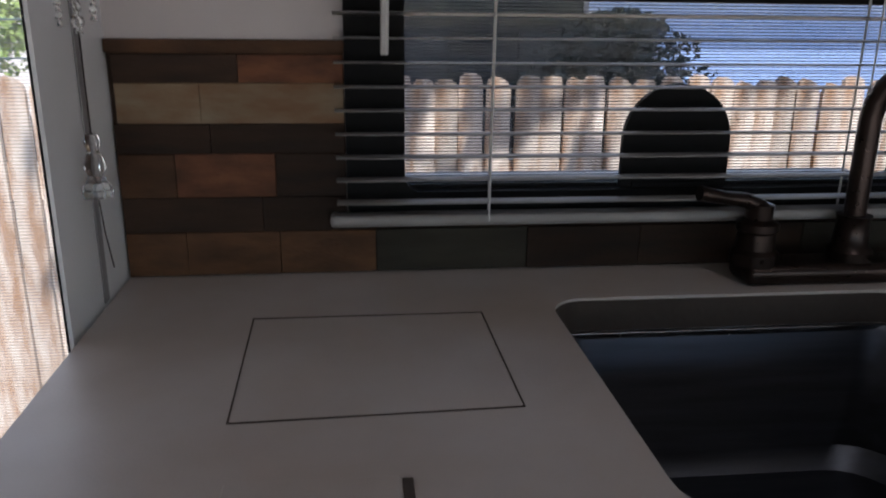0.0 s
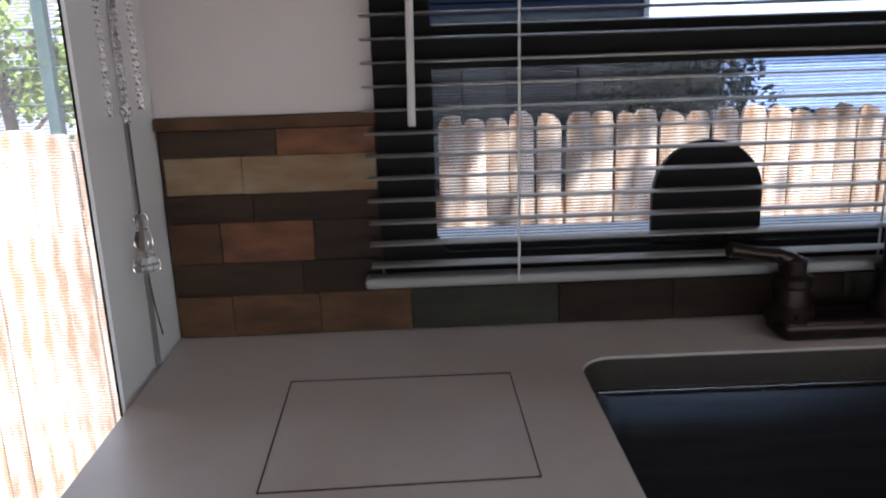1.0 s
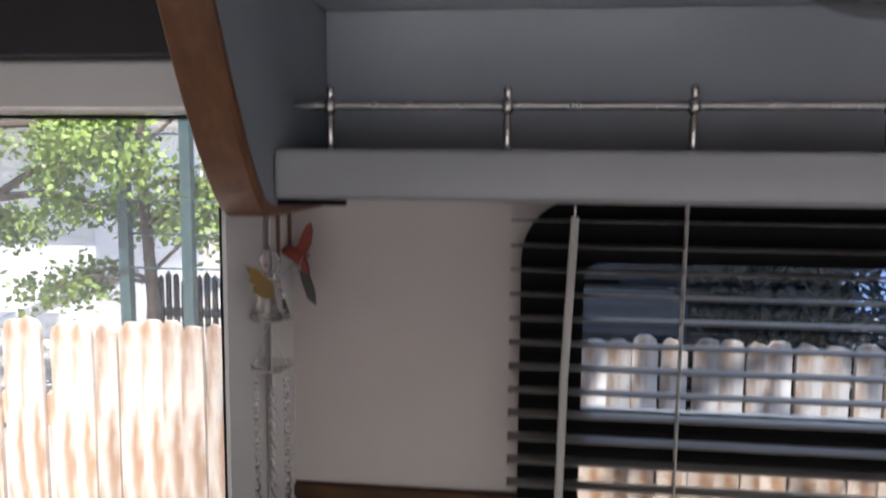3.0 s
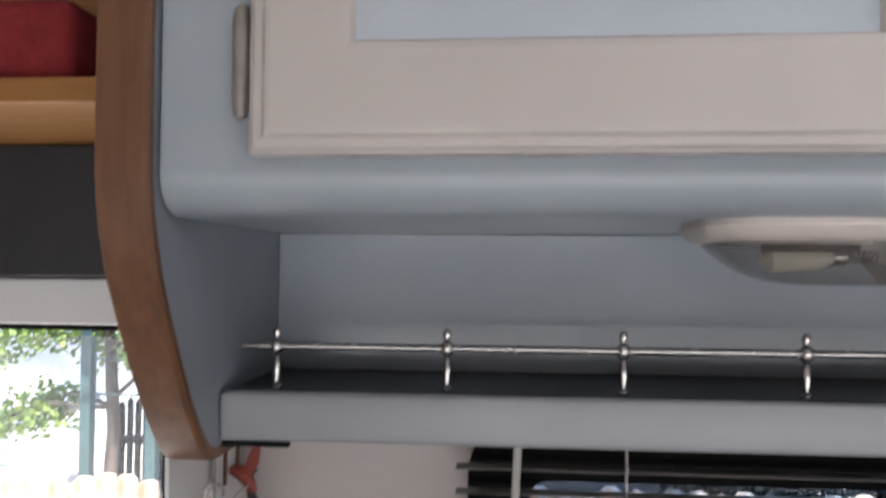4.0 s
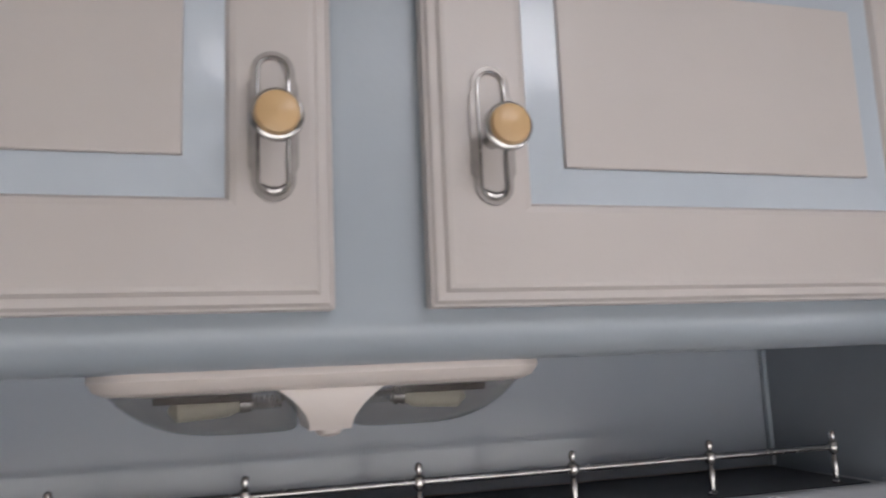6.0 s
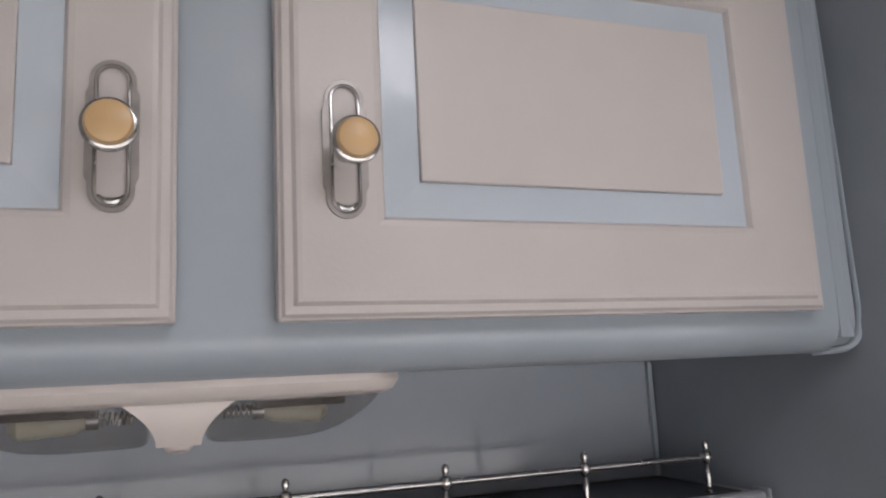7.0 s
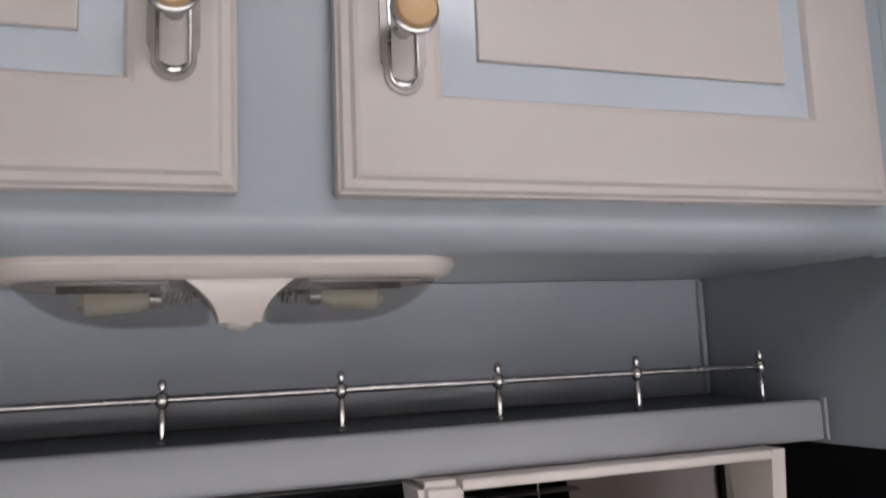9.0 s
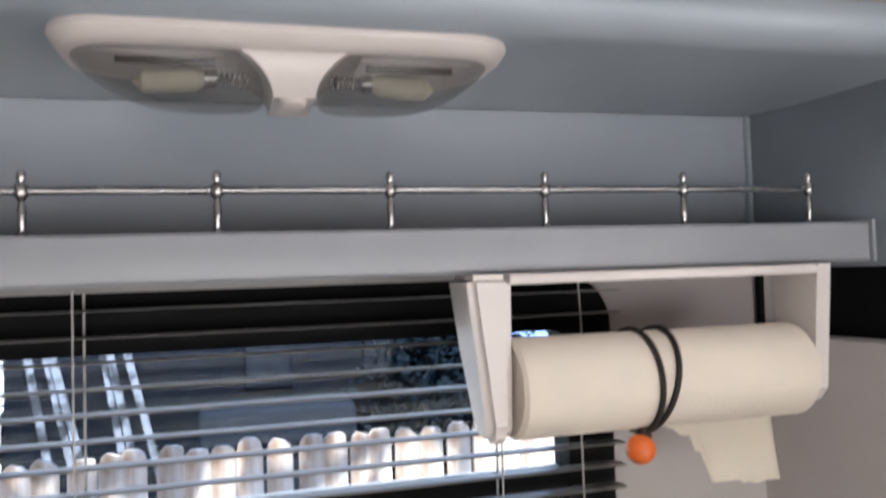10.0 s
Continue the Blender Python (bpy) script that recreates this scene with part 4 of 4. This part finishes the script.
def fence():
    root = thing("picket_fence", "weathered cedar fence with dog-eared boards", "fence", at=(0, FD, GZ))
    h = FTOP - GZ
    w = 0.062
    for k in range(3):
        o = [(0, 0), (w, 0), (w, h - 0.03), (w - 0.005, h - 0.012), (w - 0.018, h), (0.018, h), (0.005, h - 0.012), (0, h - 0.03)]
        bm = prism([(u - w / 2, v + random.uniform(-0.01, 0.01) * (v > 1)) for u, v in o], xz, (0, 0.016))
        me = bpy.data.meshes.new("picket")
        bmesh.ops.recalc_face_normals(bm, faces=bm.faces)
        bm.to_mesh(me)
        bm.free()
        me.materials.append(PICKET)
        PICKET_MESHES.append(me)
    x = -3.2
    while x < 4.2:
        p = new("picket", random.choice(PICKET_MESHES))
        p.parent = root
        p.location = (x, random.uniform(-0.004, 0.004), random.uniform(-0.011, 0.008))
        p.rotation_euler = (0, radians(random.uniform(-0.5, 0.5)), 0)
        x += w + random.uniform(0.0015, 0.005)
    for z in (0.3, h - 0.3):
        part("rail", box(-3.3, 4.3, 0.018, 0.056, z, z + 0.09), PICKET, root)


PICKET_MESHES = []
fence()


def tree(x, y, height, seed, trunk, spread, leaves):
    rnd = random.Random(seed)
    root = thing("tree", "leafy green tree beyond the fence", "tree", "trees beyond the fence", at=(x, y, GZ))
    bm = bmesh.new()
    tube([(0, 0, 0), (0.05, 0.03, height * 0.3), (-0.03, 0.05, height * 0.6), (0.02, 0, height * 0.95)], [trunk, trunk * 0.8, trunk * 0.55, 0.015], 10, bm)
    tips = []
    for i in range(14):
        z = height * rnd.uniform(0.35, 0.9)
        a = rnd.uniform(0, 6.28)
        l = spread * rnd.uniform(0.5, 1.0)
        e = Vector((l * math.cos(a), l * math.sin(a), z + rnd.uniform(-0.2, 0.6)))
        tube([(0, 0, z), tuple(e * 0.5 + Vector((0, 0, z * 0.5 + 0.1))), tuple(e)], [trunk * 0.3, trunk * 0.2, 0.006], 6, bm)
        tips += [e, e * 0.65 + Vector((0, 0, z * 0.35))]
    part("trunk", bm, BARK, root, smooth=True)
    verts, faces = [], []
    for tip in tips:
        for _ in range(leaves):
            c = tip + Vector((rnd.gauss(0, 0.13), rnd.gauss(0, 0.13), rnd.gauss(0, 0.09)))
            s = rnd.uniform(0.018, 0.046)
            u = Vector((rnd.uniform(-1, 1), rnd.uniform(-1, 1), rnd.uniform(-1, 1))).normalized()
            v = u.orthogonal().normalized()
            n = len(verts)
            verts += [c - u * s, c + v * s * 0.6, c + u * s, c - v * s * 0.6]
            faces.append((n, n + 1, n + 2, n + 3))
    me = bpy.data.meshes.new("crown")
    me.from_pydata([tuple(v) for v in verts], [], faces)
    me.materials.append(LEAF)
    c = new("crown", me)
    c.parent = root
    tagged(c, kind="stuff")


tree(-4.1, 4.7, 3.9, 4, 0.14, 1.6, 330)
tree(-2.93, 5.25, 3.4, 9, 0.07, 1.0, 190)


def pergola():
    root = thing("pergola", "teal painted pergola posts with thin cross wires", "pergola", at=(-2.70, 5.0, GZ))
    for x in (-0.25, 0.27):
        part("post", box(x - 0.043, x + 0.043, -0.043, 0.043, 0, 3.45, 0.006), TEAL, root)
    part("beam", box(-1.2, 1.3, -0.04, 0.04, 3.3, 3.43, 0.006), TEAL, root)
    for z in (1.35, 1.62, 1.88, 2.15, 2.4):
        part("wire", tube([(-0.25, 0, z), (2.2, 0, z)], 0.008, 6), TEAL, root)


pergola()


def grey_fence():
    root = thing("grey_paling_fence", "dark grey paling fence with open gaps", "fence", at=(-2.85, 5.3, GZ))
    for i in range(27):
        h = 1.25 + 0.035 * math.sin(i * 1.3)
        part("paling", prism([(0, 0), (0.045, 0), (0.045, h - 0.03), (0.0225, h), (0, h - 0.03)], lambda u, v, w, i=i: (u + i * 0.067, w, v), (0, 0.02)), SLATESHADE, root)
    for z in (0.3, 0.9):
        part("rail", box(0, 1.75, 0.02, 0.05, z, z + 0.07), SLATESHADE, root)


grey_fence()


def neighbour_house():
    root = thing("neighbour_house", "pale sided house with a teal porch beyond the fence", "house", at=(-8.2, 8.0, GZ))
    part("wall", box(-3.5, 3.2, 0, 3, 0, 2.9), SIDING, root)
    for i in range(18):
        part("siding_board", box(-3.5, 3.2, -0.025, 0.0, 0.16 * i, 0.16 * i + 0.15), SIDING, root)
    part("roof", prism([(-0.9, 2.75), (-0.9, 2.85), (1.5, 4.1), (3.6, 2.85), (3.6, 2.75)], yz, (-3.8, 3.6)), PALEROOF, root, "pale roof, white sun glare put into its colour")
    for x in (-0.6, 1.4, 2.6):
        part("porch_post", box(x, x + 0.16, -1.6, -1.44, 0, 2.8, 0.01), TEAL, root)
    low, high = Vector((3.5, -2.4, 0.66)), Vector((5.0, -2.4, 1.22))
    part("stair_rail", tube([low, high], 0.05, 8), SIDING, root, "sloping white stair rail")
    part("porch_beam", box(-1.2, 3.2, -1.6, -1.45, 2.8, 2.92), TEAL, root)


neighbour_house()


def shaded_house():
    root = thing("shaded_house", "blue house with a stepped roofline beyond the fence, shade in its siding colour", "house", at=(1.9, 5.0, GZ))
    part("wall", box(-2.9, 0.0, 0, 2.5, 0, 3.2), SLATESHADE, root)
    part("eave", box(-0.02, 0.33, -0.1, 0.5, 1.84, 1.98, 0.02), ROOF, root)
    part("porch_wall", box(0.0, 0.22, 0.0, 0.5, 0, 1.84), SLATESHADE, root)
    part("roof", prism([(-0.3, 3.2), (-0.3, 3.3), (1.2, 4.0), (2.7, 3.3), (2.7, 3.2)], yz, (-3.1, 0.15)), ROOF, root)
    for i in range(22):
        part("siding_board", box(-2.9, 0.0, -0.02 - 0.006 * (i % 2), 0.0, 0.14 * i, 0.14 * i + 0.128), SLATESHADE, root)
    part("corner_post", box(-0.02, 0.02, -0.035, 0.0, 0, 3.18, 0.004), ROOF, root)
    for x in (-1.35, -0.5):
        wdw = part("window", box(x, x + 0.34, -0.06, -0.03, 1.35, 1.85, 0.01), SLATESHADE, root, "dark framed window")
        for k in range(2):
            part("pane", box(x + 0.025 + 0.15 * k, x + 0.16 + 0.15 * k, -0.066, -0.061, 1.39, 1.81), DIMMETAL, wdw)


shaded_house()


def blue_house():
    root = thing("blue_house", "pale blue sided low house in the distance", "house", at=(6.3, 11.0, GZ))
    part("wall", box(-4.2, 4.5, 0.0, 3.0, 0.0, 2.2), SKYBLUE, root)
    for i in range(13):
        part("siding_board", box(-4.2, 4.5, -0.03, 0.0, 0.17 * i, 0.17 * i + 0.16), SKYBLUE, root)
    part("roof", prism([(-0.4, 2.2), (-0.4, 2.28), (1.5, 2.75), (3.4, 2.28), (3.4, 2.2)], yz, (-4.5, 4.8)), SIDING, root)


blue_house()


def bush(x, y, size, seed):
    rnd = random.Random(seed)
    root = thing("bush", "bush beyond the fence, leaf colour darkened to a silhouette", "bush", "bushes beyond the fence", at=(x, y, GZ))
    bm = bmesh.new()
    verts, faces = [], []
    for i in range(9):
        a, l = rnd.uniform(0, 6.28), rnd.uniform(0.1, 0.5) * size
        tube([(0, 0, 0), (l * 0.4 * math.cos(a), l * 0.4 * math.sin(a), 0.7 * size), (l * math.cos(a), l * math.sin(a), rnd.uniform(1.0, 1.6) * size)], [0.03, 0.02, 0.008], 6, bm)
    for i in range(14000):
        a, r = rnd.uniform(0, 6.28), abs(rnd.gauss(0, 0.28)) * size
        c = Vector((r * math.cos(a), r * math.sin(a), rnd.uniform(0.15, 1.7 - 0.9 * (r / size) ** 2) * size))
        sz = rnd.uniform(0.022, 0.05)
        u = Vector((rnd.uniform(-1, 1), rnd.uniform(-1, 1), rnd.uniform(-1, 1))).normalized()
        v = u.orthogonal().normalized()
        n = len(verts)
        verts += [c - u * sz, c + v * sz * 0.6, c + u * sz, c - v * sz * 0.6]
        faces.append((n, n + 1, n + 2, n + 3))
    part("stems", bm, BARK, root, smooth=True)
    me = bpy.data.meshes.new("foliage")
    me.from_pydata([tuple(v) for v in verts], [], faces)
    me.materials.append(LEAFSHADE)
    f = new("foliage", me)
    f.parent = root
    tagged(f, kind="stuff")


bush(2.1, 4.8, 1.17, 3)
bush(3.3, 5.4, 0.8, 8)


# laths added in place of the white reflections on the upper pane
def trellis(x, y):
    root = thing("reflection_laths", "leaning pale laths standing in for white reflections in the upper pane", "trellis", at=(x, y, GZ))
    for i in range(6):
        m = box(-0.022, 0.022, -0.01, 0.01, 0, 1.75)
        bmesh.ops.rotate(m, verts=m.verts, cent=(0, 0, 0), matrix=Matrix.Rotation(radians(-9 - 2 * (i % 3)), 3, "Y"))
        bmesh.ops.translate(m, verts=m.verts, vec=(0.13 * i + 0.03 * (i % 2), 0.02 * (i % 2), 0))
        part("upright", m, PALEGLINT, root)
    for z in (0.5, 0.95, 1.3, 1.55):
        part("cross_bar", box(-0.3, 0.6, 0.03, 0.05, z, z + 0.025), SLATESHADE, root)


trellis(-0.45, 4.4)


def parked_trailer(x, y):
    root = thing("small_trailer", "low dull grey trailer parked beyond the fence", "trailer", at=(x, y, GZ))
    part("box_body", box(0, 1.0, 0, 0.5, 0.5, 1.32, 0.05, 3), DIMMETAL, root, smooth=True)
    part("stripe", box(0.03, 0.97, -0.006, 0.0, 0.98, 1.1, 0.002), SLATESHADE, root)
    for k in (0.25, 0.75):
        part("wheel", lathe([(0.0, 0), (0.22, 0.0), (0.25, 0.03), (0.25, 0.12), (0.0, 0.15)], pose(k, -0.01, 0.25, -90, 0, 0), 20), BLACK, root, smooth=True)


parked_trailer(0.25, 4.3)


def unseen_shade_tree():
    """An unseen big tree, added beside the van; its long limbs over the roof shade the fence top."""
    rnd = random.Random(21)
    root = thing("unseen_shade_tree", "large unseen tree added to shade the fence top, limbs over the van roof", "tree", at=(3.7, 0.7, GZ))
    bm = bmesh.new()
    tube([(0, 0, 0), (-0.1, 0, 1.8), (-0.25, -0.1, 3.6), (-0.5, -0.2, 5.4)], [0.28, 0.24, 0.18, 0.06], 12, bm)
    verts, faces = [], []
    for k in range(7):
        y = -1.32 + 0.045 * k
        z = 4.85 + 0.12 * math.sin(k * 2.1)
        limb = [(-0.22, -0.1, 3.3 + 0.1 * k), (-1.6, y * 0.6, z - 0.3), (-2.6 - 0.3 * (k % 3), y, z), (-3.8 - 0.3 * (k % 2), y + 0.1, z + 0.15)]
        tube(limb, [0.08, 0.035, 0.012, 0.004], 7, bm)
        for _ in range(48):
            t = rnd.uniform(0.9, 2.35)
            a, b = Vector(limb[int(t)]), Vector(limb[int(t) + 1])
            c = a.lerp(b, t - int(t)) + Vector((rnd.gauss(0, 0.16), rnd.gauss(0, 0.1), rnd.gauss(0, 0.1)))
            sz = rnd.uniform(0.04, 0.08)
            u = Vector((rnd.uniform(-1, 1), rnd.uniform(-1, 1), rnd.uniform(-0.5, 0.5))).normalized()
            v = u.orthogonal().normalized()
            n = len(verts)
            verts += [c - u * sz, c + v * sz * 0.6, c + u * sz, c - v * sz * 0.6]
            faces.append((n, n + 1, n + 2, n + 3))
    part("trunk", bm, BARK, root, smooth=True)
    me = bpy.data.meshes.new("crown")
    me.from_pydata([tuple(v) for v in verts], [], faces)
    me.materials.append(LEAF)
    c = new("crown", me)
    c.parent = root
    tagged(c, kind="stuff")


unseen_shade_tree()
